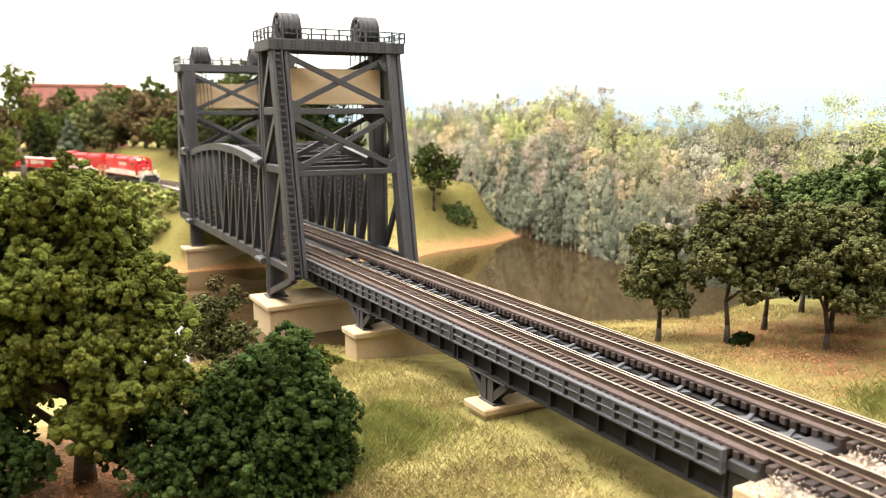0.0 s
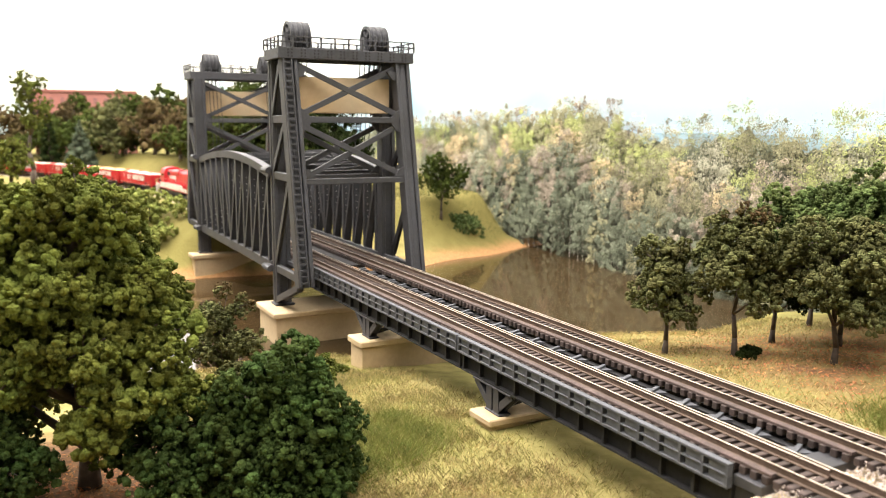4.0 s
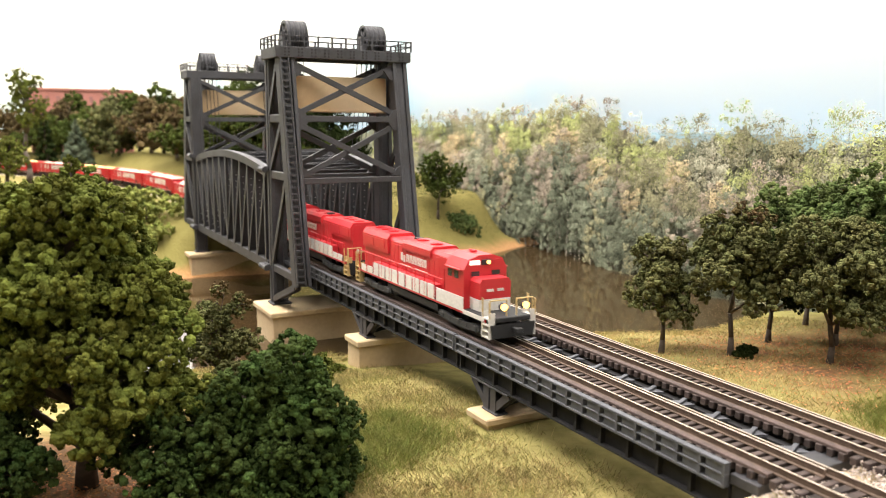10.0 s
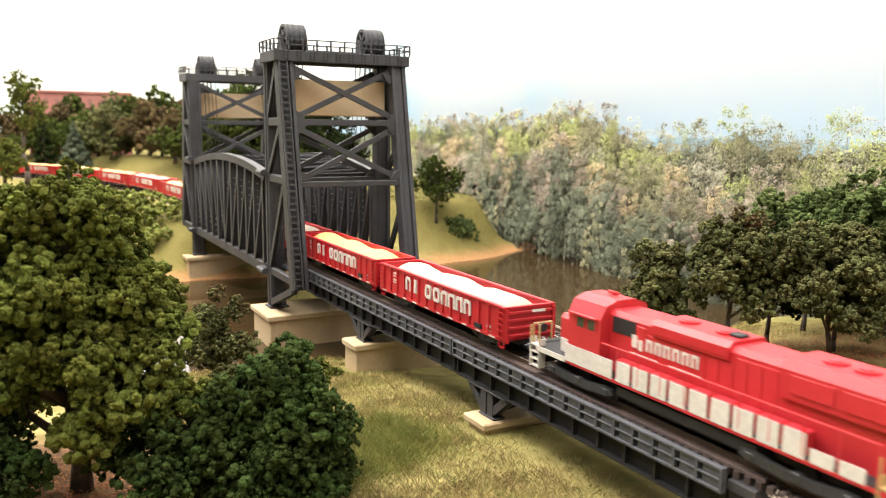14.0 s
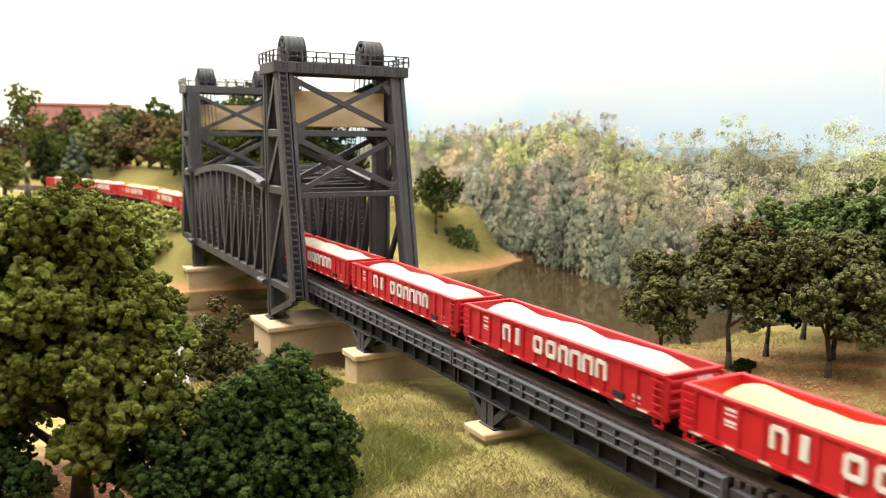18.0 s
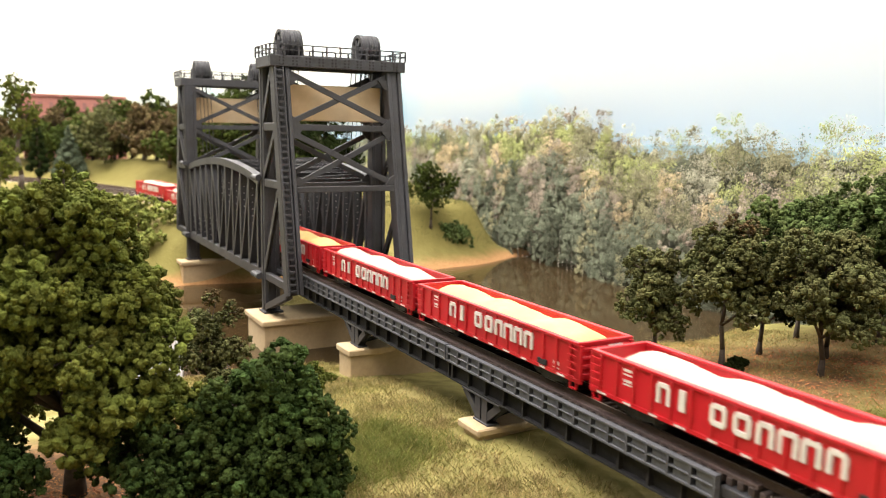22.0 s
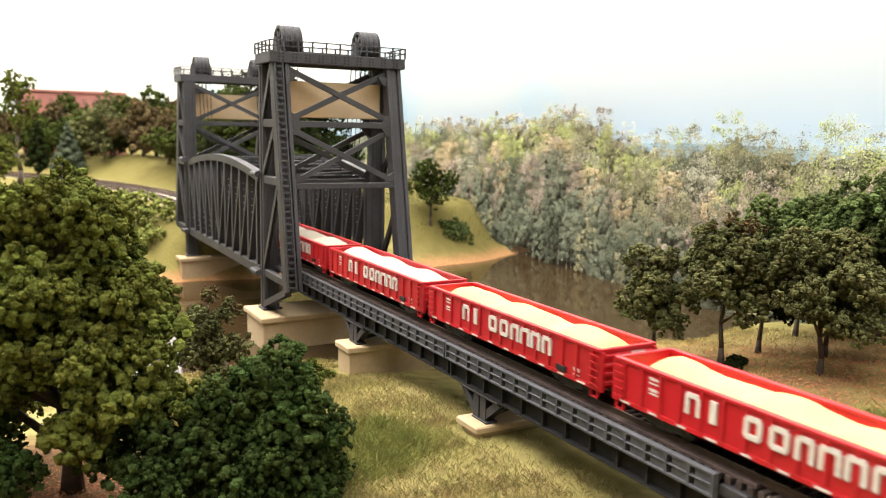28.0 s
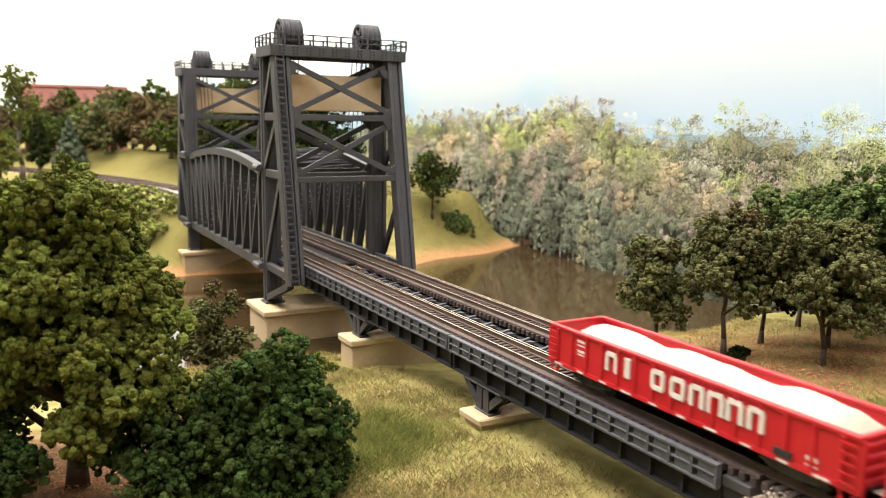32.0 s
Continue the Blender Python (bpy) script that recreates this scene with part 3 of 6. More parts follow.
def approach_span(x0, x1, pitch):
    s = thing("approach_span", ((x0 + x1) / 2, Y_MID, -14), "grey steel deck girder span with ribbed side fascia", "bridge span", "approach spans")
    for side in (-1, 1):
        y = Y_MID + side * (Y_MID + 9.6)
        out = lambda d: y + side * d
        drop = -1.3 if side > 0 else 0.0
        # dark colour puts the shade of the pockets onto the web
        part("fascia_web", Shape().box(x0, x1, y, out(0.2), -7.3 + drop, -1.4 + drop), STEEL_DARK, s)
        for name, z, d, h in (("top_flange", -1.75, 1.9, 0.75), ("middle_rib", -4.35, 1.8, 0.5), ("bottom_flange", -6.95, 1.9, 0.75)):
            part(name, Shape().box(x0, x1, out(0.2), out(d), z - h / 2 + drop, z + h / 2 + drop, 0.1), STEEL_LIGHT, s)
        n = max(1, round((x1 - x0) / pitch))
        rib, panel, bay = None, None, (x1 - x0 - 1) / n
        for k in range(n + 1):
            x = x0 + 0.5 + (x1 - x0 - 1) * k / n
            if k < n and panel is None:
                panel = part("fascia_panel", Shape().box(x + 1.7, x + bay - 0.4, out(0.2), out(1.35), -6.57 + drop, -4.6 + drop).box(x + 1.7, x + bay - 0.4, out(0.2), out(1.35), -4.1 + drop, -2.13 + drop), STEEL_LIGHT, s, own=(x, y, -4))
            elif k < n:
                again(panel, x - (x0 + x1) / 2, y - Y_MID, 10)
            if rib is None:
                rib = part("rib", Shape().box(x - 0.4, x + 0.4, out(0.2), out(1.85), -6.57 + drop, -4.6 + drop).box(x - 0.4, x + 0.4, out(0.2), out(1.85), -4.1 + drop, -2.13 + drop), STEEL_LIGHT, s, own=(x, y, -4))
            else:
                again(rib, x - (x0 + x1) / 2, y - Y_MID, 10)
        yg = Y_MID + side * (Y_MID + 7.6)
        part("girder", Shape().ibeam((x0, yg, -10.3), (x1, yg, -10.3), 4.2, 7.6, t=0.16), STEEL_DARK, s, "dark grey plate girder")
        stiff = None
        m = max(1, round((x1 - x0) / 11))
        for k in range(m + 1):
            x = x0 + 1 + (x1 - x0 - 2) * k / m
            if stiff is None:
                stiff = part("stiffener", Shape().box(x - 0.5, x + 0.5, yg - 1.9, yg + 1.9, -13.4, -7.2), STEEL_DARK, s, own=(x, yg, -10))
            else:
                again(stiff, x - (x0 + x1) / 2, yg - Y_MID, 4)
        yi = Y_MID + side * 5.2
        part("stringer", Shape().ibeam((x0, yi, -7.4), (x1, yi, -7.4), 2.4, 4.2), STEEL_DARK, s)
    if x1 > -20:
        part("end_deck", Shape().box(x1, -0.6, -9.6, TRACK_GAP + 9.6, -6.4, -3.95, 0.15), STEEL, s)
        part("end_beam", Shape().box(x1, -2.6, -9.0, TRACK_GAP + 9.0, -14.0, -6.5, 0.15), STEEL_DARK, s)
    # lattice between the tracks
    n = round((x1 - x0) / 13)
    d = (x1 - x0) / n
    for k in range(n):
        xa = x0 + k * d
        part("lattice_plate", Shape().slab([(xa + 1.2, Y_MID - 4.9), (xa + d * 0.62, Y_MID + 4.9), (xa + d * 0.95, Y_MID + 4.9), (xa + d * 0.72, Y_MID - 1.0), (xa + d * 0.5, Y_MID - 4.9)], 2, -5.3, -4.6), STEEL_LIGHT, s)
        part("lattice_brace", Shape().beam((xa + d * 0.62, Y_MID + 4.9, -4.3), (xa + d * 0.98, Y_MID - 4.9, -4.3), 1.3, 1.0), STEEL_LIGHT, s)
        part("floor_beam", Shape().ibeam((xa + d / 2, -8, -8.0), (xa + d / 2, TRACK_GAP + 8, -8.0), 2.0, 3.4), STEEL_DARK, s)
    return s


approach_span(-133.6, -8.4, 7.35)
approach_span(-298.5, -134.4, 7.4)


def bent(x, foot):
    b = thing("support_bent", (x, Y_MID, foot), "grey steel trestle bent with knee braces under the deck girders", "bridge support", "trestle bents")
    for side in (-1, 1):
        y = Y_MID + side * (Y_MID + 7.6)
        for dx in (-2.1, 2.3):
            part("column", Shape().ibeam((x + dx, y, foot + 0.6), (x + dx, y, -14.0), 3.4, 3.8, up=(0, 1, 0), t=0.24), STEEL, b)
        part("base_plate", Shape().box(x - 4.2, x + 5.4, y - 2.4, y + 2.4, foot, foot + 0.7, 0.2), STEEL, b)
        for k in (-1, 1):
            part("knee_brace", Shape().ibeam((x + k * 3.2, y, foot + 2.4), (x + k * 11.5, y, -14.6), 2.6, 3.4, up=(0, 1, 0), t=0.3), STEEL, b)
        part("cap_plate", Shape().box(x - 12, x + 12, y - 2.4, y + 2.4, -14.7, -14.05, 0.1), STEEL, b)
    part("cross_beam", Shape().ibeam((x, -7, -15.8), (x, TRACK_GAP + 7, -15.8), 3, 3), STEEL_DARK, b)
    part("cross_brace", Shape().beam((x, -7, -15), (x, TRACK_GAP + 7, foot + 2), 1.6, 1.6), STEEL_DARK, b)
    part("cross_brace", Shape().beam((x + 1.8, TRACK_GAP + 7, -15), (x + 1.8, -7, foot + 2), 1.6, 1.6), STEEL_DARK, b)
    return b


bent(-112.5, -23.5)
bent(-224.0, -23.5)


def footing(name, x0, x1, y0, y1, top, cap, bottom, inset, label):
    f = thing(name, ((x0 + x1) / 2, (y0 + y1) / 2, bottom), label, "bridge pier", "bridge piers")
    part("cap", Shape().box(x0, x1, y0, y1, top - cap, top, 0.5), CONCRETE, f)
    part("shaft", Shape().box(x0 + inset, x1 - inset, y0 + inset, y1 - inset, bottom, top - cap, 0.3), CONCRETE, f)
    return f


footing("concrete_footing", -119.5, -105.5, -14.5, 42.0, -23.5, 2.6, -42.0, 1.6, "low tan concrete footing in the grass")
footing("concrete_pier", -232.0, -215.5, -15.5, 42.5, -23.6, 3.0, -52.0, 1.2, "tan concrete pier with a projecting cap")
footing("concrete_pier", -336.0, -300.0, -30.5, 57.5, -27.0, 3.0, -60.0, 1.6, "large tan concrete pier in the brown river")
footing("concrete_pier", -554.0, -518.0, -30.5, 57.5, -27.0, 3.0, -60.0, 1.6, "large tan concrete pier on the far shore")

ab = thing("abutment", (4, Y_MID, -45), "tan concrete abutment at the end of the bridge", "abutment")
part("breast_wall", Shape().box(-2.0, 6, -15, 43, -45, -6.4, 0.4), CONCRETE, ab)
part("bearing_shelf", Shape().box(-9.0, -2.0, -14, 42, -45, -14.6, 0.4), CONCRETE, ab)


# ---- lift towers ----
Y0, Y1 = -22.8, 49.6      # outer faces of the legs


def tower(label):
    """The near tower: upright legs by the lift span, raking legs by the approach."""
    t = thing("lift_tower", (-316, Y_MID, -30), label, "bridge tower", "lift towers")
    xb = -327.5                                         # lift-side face of the upright legs
    rake = lambda z: -301.0 + (105.0 - z) * 0.186       # approach-side face of the raking legs
    for side, ya, yb in ((-1, Y0, Y0 + 8.5), (1, Y1 - 8.5, Y1)):
        up = Shape()
        up.box(xb, xb + 7.2, ya, ya + 2.2, -26, 106.4, 0.2).box(xb, xb + 7.2, yb - 2.2, yb, -26, 106.4, 0.2)
        up.box(xb + 0.9, xb + 6.3, ya + 2.2, yb - 2.2, -26, 106.4)
        up.box(xb + 2.6, xb + 4.6, ya - 0.5 if side < 0 else yb, ya if side < 0 else yb + 0.5, -25, 106)
        part("upright_leg", up, STEEL, t)
        part("foot_plate", Shape().box(xb - 1.2, xb + 9, ya - 1.2, yb + 1.2, -27, -25.9, 0.2), STEEL, t)
        a, b = Vector((rake(106) - 3.6, 0, 106.4)), Vector((rake(-10) - 3.6, 0, -10.5))
        for name, y, w, h in (("raking_leg_flange", ya + 1.1, 2.2, 7.2), ("raking_leg", (ya + yb) / 2, 4.2, 5.2), ("raking_leg_flange", yb - 1.1, 2.2, 7.2)):
            part(name, Shape().beam(a + Vector((0, y, 0)), b + Vector((0, y, 0)), w, h), STEEL, t)
        y = ya + 1.8 if side < 0 else yb - 1.8
        yo = ya + 0.9 if side < 0 else yb - 0.9
        for z in (75.5, 45.5, -6.0):
            part("side_strut", Shape().beam((xb + 6, y, z), (rake(z) - 6, y, z), 3.0, 4.2), STEEL, t)
        for za, zb in ((103, 79), (72, 49), (42, -2)):
            part("side_diagonal", Shape().ibeam((rake(za) - 6.5, yo, za), (xb + 6.5, yo, zb), 3.2, 2.0, up=(0, 1, 0)), STEEL, t)
        part("foot_brace", Shape().ibeam((rake(-9) - 4, y, -10.5), (xb + 5, y, -24), 3.4, 3.6, up=(0, 1, 0)), STEEL, t)
        part("knuckle", Shape().rod((xb - 5.5, ya - 2.4 if side < 0 else yb + 2.4, 48), (xb + 5, ya - 2.4 if side < 0 else yb + 2.4, 48), 1.7, 10).box(xb - 6, xb + 2, ya - 1.6 if side < 0 else yb, ya if side < 0 else yb + 1.6, 46.2, 49.8), STEEL, t)
        part("knuckle", Shape().rod((xb - 8, ya - 2.4 if side < 0 else yb + 2.4, -6.5), (xb + 4, ya - 2.4 if side < 0 else yb + 2.4, -6.5), 1.7, 10).box(xb - 8, xb + 2, ya - 1.6 if side < 0 else yb, ya if side < 0 else yb + 1.6, -8.2, -4.8), STEEL, t)
    # portal faces: raking face towards the approach, upright face towards the span
    yi, yj = Y0 + 8.4, Y1 - 8.4
    for name, face, thick in (("approach", lambda z: rake(z) - 1.6, 2.0), ("span", lambda z: xb + 2.2, 2.0)):
        for z, h in ((75.4, 3.2), (43.4, 3.0)):
            part("portal_beam", Shape().beam((face(z), yi - 0.4, z), (face(z), yj + 0.4, z), thick, h), STEEL, t)
        for za, zb in ((103.5, 78.0), (72.5, 45.6)):
            part("portal_brace", Shape().beam((face(za), yi, za), (face(zb), yj, zb), 1.3, 2.9), STEEL, t)
            part("portal_brace", Shape().beam((face(za) - 0.9, yj, za), (face(zb) - 0.9, yi, zb), 1.3, 2.9), STEEL, t)
        for z, d in ((101.6, -1), (76.0, 1), (74.0, -1), (45.4, 1)):
            for yy, e in ((yi, 1), (yj, -1)):
                g = Shape()
                n = 5.2
                g.add([(face(z) + 1.15, yy - e * 0.2, z), (face(z) + 1.15, yy + e * n, z), (face(z) + 1.15, yy + e * n * 0.45, z + d * n * 0.75), (face(z) + 1.15, yy - e * 0.2, z + d * n),
                       (face(z) - 0.2, yy - e * 0.2, z), (face(z) - 0.2, yy + e * n, z), (face(z) - 0.2, yy + e * n * 0.45, z + d * n * 0.75), (face(z) - 0.2, yy - e * 0.2, z + d * n)],
                      [(0, 1, 2, 3), (7, 6, 5, 4), (0, 4, 5, 1), (1, 5, 6, 2), (2, 6, 7, 3), (3, 7, 4, 0)])
                part("gusset", g, STEEL, t)
    # head platform
    px0, px1, py0, py1 = -326.5, -299.7, -24.8, 51.6
    part("head_girder", Shape().box(px1 - 2.4, px1, py0, py1, 106.4, 112, 0.25), STEEL, t)
    part("head_girder", Shape().box(px0, px0 + 2.4, py0, py1, 106.4, 112, 0.25), STEEL, t)
    for y in (py0, py1 - 2.4):
        part("head_girder", Shape().box(px0 + 2.4, px1 - 2.4, y, y + 2.4, 106.4, 112, 0.25), STEEL, t)
    part("platform", Shape().box(px0 + 2.4, px1 - 2.4, py0 + 2.4, py1 - 2.4, 110.2, 111.4), STEEL_DARK, t)
    for k in range(10):
        rv = Shape()
        yc = py0 + 6 + (py1 - py0 - 12) * k / 9
        for dy in (-1.0, 1.0):
            for z in (107.6, 109.2, 110.8):
                rv.box(px1, px1 + 0.25, yc + dy - 0.4, yc + dy + 0.4, z - 0.4, z + 0.4)
        part("rivet_patch", rv, STEEL_DARK, t)
    # hand rail
    for z in (114.7, 117.4):
        for (xa, ya), (xb2, yb2) in (((px0, py0), (px1, py0)), ((px1, py0), (px1, py1)), ((px1, py1), (px0, py1)), ((px0, py1), (px0, py0))):
            part("hand_rail", Shape().beam((xa, ya, z), (xb2, yb2, z), 0.6, 0.6), STEEL, t)
    post = None
    spots = [(px1, py0 + (py1 - py0) * k / 10) for k in range(11)] + [(px0, py0 + (py1 - py0) * k / 10) for k in range(11)]
    spots += [(px0 + (px1 - px0) * k / 4, y) for k in (1, 2, 3) for y in (py0, py1)]
    for x, y in spots:
        if post is None:
            post = part("rail_post", Shape().box(x - 0.4, x + 0.4, y - 0.4, y + 0.4, 111.9, 117.6), STEEL, t, own=(x, y, 112))
        else:
            again(post, x + 316, y - Y_MID, 142)
    # ladder up the raking leg
    yl = Y0 + 0.4
    la = lambda z: rake(z) + 0.9
    for y in (yl + 0.2, yl + 4.4):
        part("ladder_rail", Shape().beam((la(-9), y, -9), (la(114), y, 114), 0.7, 1.2), STEEL, t)
    rung = None
    for k in range(38):
        z = -7.5 + 3.2 * k
        if rung is None:
            rung = part("rung", Shape().box(la(z) - 0.5, la(z) + 0.5, yl + 0.5, yl + 4.1, z - 0.45, z + 0.45), STEEL, t, own=(la(z), yl, z))
        else:
            again(rung, la(z) + 316, yl - Y_MID, z + 30)
    # cable sheaves
    for yc in (Y_MID - 23.0, Y_MID + 21.5):
        for k in range(4):
            y = yc - 5.4 + 2.75 * k
            sv = part("sheave", sheave_shape(-313, y, 118.6), STEEL, t, own=(-313, y, 118.6))
            part("hub", Shape().rod((-313, y - 1.5, 118.6), (-313, y + 1.5, 118.6), 2.2, 12), STEEL, sv)
            for n in range(6):
                c, d = math.cos(math.pi * n / 3), math.sin(math.pi * n / 3)
                part("spoke", Shape().beam((-313 + 1.5 * c, y, 118.6 + 1.5 * d), (-313 + 6.6 * c, y, 118.6 + 6.6 * d), 2.2, 1.9, up=(0, 1, 0)), STEEL, sv)
            if k == 0:
                sv["label"] = "spoked grey cable sheave"
        part("sheave_axle", Shape().rod((-313, yc - 8, 118.6), (-313, yc + 5.6, 118.6), 1.3, 10), STEEL_DARK, t)
        for y in (yc - 7.6, yc + 5.2):
            part("bearing_block", Shape().slab([(-317.5, 111.4), (-308.5, 111.4), (-310.6, 120.5), (-315.4, 120.5)], 1, y - 0.9, y + 0.9), STEEL, t)
        for k in range(4):
            y = yc - 5.4 + 2.75 * k
            part("cable", Shape().rod((-321.6, y, 118), (-332.5, y, 58), 0.28, 5), BLACK, t)
            part("cable", Shape().rod((-305.2, y, 118), (-311, y, 98), 0.28, 5), BLACK, t)
    return t


def sheave_shape(x, y, z):
    sh = Shape()
    n, r = 28, 8.0
    prof = [(r * 0.78, -1.3), (r, -1.3), (r, -0.75), (r * 0.9, -0.3), (r * 0.9, 0.3), (r, 0.75), (r, 1.3), (r * 0.78, 1.3)]
    k = len(prof)
    v = [(x + a * math.cos(2 * math.pi * i / n), y + b, z + a * math.sin(2 * math.pi * i / n)) for i in range(n) for a, b in prof]
    f = [(i * k + j, ((i + 1) % n) * k + j, ((i + 1) % n) * k + (j + 1) % k, i * k + (j + 1) % k) for i in range(n) for j in range(k)]
    sh.add(v, f)
    return sh


near_tower = tower("tall grey steel lift bridge tower with ladder, sheaves and railing")
far_tower = copy_thing(near_tower, pose(-538.5 * MM, Y_MID * MM, -30 * MM, 0, 0, 180))


def counterweight(x, label):
    c = thing("counterweight", (x, Y_MID, 78), label, "counterweight", "counterweights")
    part("block", Shape().box(x - 4.5, x + 4.5, Y_MID - 27, Y_MID + 27.5, 79.0, 98.0, 0.4), WEIGHT, c)
    return c


counterweight(-313.5, "tan concrete counterweight block hung in the tower")
counterweight(-541.0, "tan concrete counterweight block hung in the tower")


# ---- lift span ----
def lift_span():
    xa, xb, rivet = -337.0, -520.0, None
    t = thing("lift_span", ((xa + xb) / 2, Y_MID, -12), "grey riveted camelback truss lift span with curved top chord", "bridge truss")
    top = lambda x: 53.6 - 7.2 * ((x + 428.5) / 91.5) ** 2
    n = 10
    xs = [xa + (xb - xa) * k / n for k in range(n + 1)]
    for side, y in ((-1, -19.6), (1, TRACK_GAP + 19.6)):
        part("bottom_chord", Shape().box(xb - 4, xa + 4, y - 2.2, y + 2.2, -9.6, -3.8, 0.3), STEEL, t)
        ch = Shape()
        steps = [xa + 3 + (xb - xa - 6) * k / 20 for k in range(21)]
        ring = [(-2.4, -2.8), (2.4, -2.8), (2.4, 1.6), (-2.4, 1.6)]
        ch.add([(p, y + u, top(p) + w) for p in steps for u, w in ring], [(4 * k + i, 4 * k + (i + 1) % 4, 4 * k + 4 + (i + 1) % 4, 4 * k + 4 + i) for k in range(20) for i in range(4)] + [(0, 1, 2, 3), (80, 81, 82, 83)])
        part("top_chord", ch, STEEL, t)
        for k, x in enumerate(xs):
            part("truss_post", Shape().ibeam((x, y, -4.5), (x, y, top(x) - 2), 2.8, 5.0, up=(0, 1, 0), t=0.14), STEEL, t)
            # pale pins stand in for light showing through holes in the web
            for j in range(11):
                if rivet is None:
                    rivet = part("rivet", Shape().rod((x - 0.35, y, 0), (x + 0.7, y, 0), 0.32, 7), HOLE_DOT, t, own=(x, y, 0))
                else:
                    again(rivet, x - (xa + xb) / 2, y - Y_MID, 12 + 4.0 * j)
        for k in range(n):
            p, q = (xs[k], xs[k + 1]) if k < n / 2 else (xs[k + 1], xs[k])
            part("truss_diagonal", Shape().ibeam((q, y, -3.5), (p, y, top(p) - 3), 2.4, 4.6, up=(0, 1, 0), t=0.14), STEEL, t)
            if k in (4, 5):
                part("truss_diagonal", Shape().ibeam((p, y + 0.9, -3.5), (q, y + 0.9, top(q) - 3), 1.6, 3.2, up=(0, 1, 0), t=0.3), STEEL, t)
    for k, x in enumerate(xs):
        part("top_strut", Shape().ibeam((x, -18, top(x) - 1.5), (x, TRACK_GAP + 18, top(x) - 1.5), 2.4, 3.0), STEEL, t)
        part("floor_beam", Shape().ibeam((x, -18, -7.2), (x, TRACK_GAP + 18, -7.2), 2.6, 4.4), STEEL_DARK, t)
    for k in range(n):
        za, zb = top(xs[k]) - 1.5, top(xs[k + 1]) - 1.5
        part("top_lateral", Shape().beam((xs[k], -18, za), (xs[k + 1], TRACK_GAP + 18, zb), 1.4, 1.2), STEEL, t)
        part("top_lateral", Shape().beam((xs[k], TRACK_GAP + 18, za - 1.2), (xs[k + 1], -18, zb - 1.2), 1.4, 1.2), STEEL, t)
    for y in (-5, 5, TRACK_GAP - 5, TRACK_GAP + 5):
        part("stringer", Shape().ibeam((xa + 36, y, -5.6), (xb - 36, y, -5.6), 2.2, 3.2), STEEL_DARK, t)
    for y in (-13.0, TRACK_GAP + 13.0):
        part("walkway", Shape().box(xb - 36, xa + 36, y - 3.6, y + 3.6, -4.6, -3.9), STEEL_DARK, t)
        part("walkway_kerb", Shape().box(xb - 36, xa + 36, y + 2.2 if y > 0 else y - 3.2, y + 3.2 if y > 0 else y - 2.2, -3.9, -2.2), STEEL_LIGHT, t)
    part("deck_plate", Shape().box(xb - 36, xa + 36, -9, TRACK_GAP + 9, -4.6, -4.05), STEEL_DARK, t)
    return t


lift_span()

# ---- trees ----
def unit_ball(level):
    b = bmesh.new()
    bmesh.ops.create_icosphere(b, subdivisions=level, radius=1.0)
    v = np.array([p.co[:] for p in b.verts])
    f = np.array([[p.index for p in q.verts] for q in b.faces])
    b.free()
    return v, f


BALLS = {1: unit_ball(1), 2: unit_ball(2), 3: unit_ball(3)}


def lumpy(d, x, y, z):
    """Radius of a torn tuft of foam in the directions d."""
    a = 1 + 0.15 * np.sin(d[:, 0] * 4 + x) * np.sin(d[:, 1] * 5 + y) + 0.1 * np.sin(d[:, 2] * 6 + z)
    return a + 0.08 * np.sin(d[:, 0] * 11 + y * 3) * np.sin(d[:, 2] * 12 + x * 3) + 0.05 * np.sin(d[:, 1] * 19 + z * 2) * np.sin(d[:, 2] * 17 + d[:, 0] * 9)


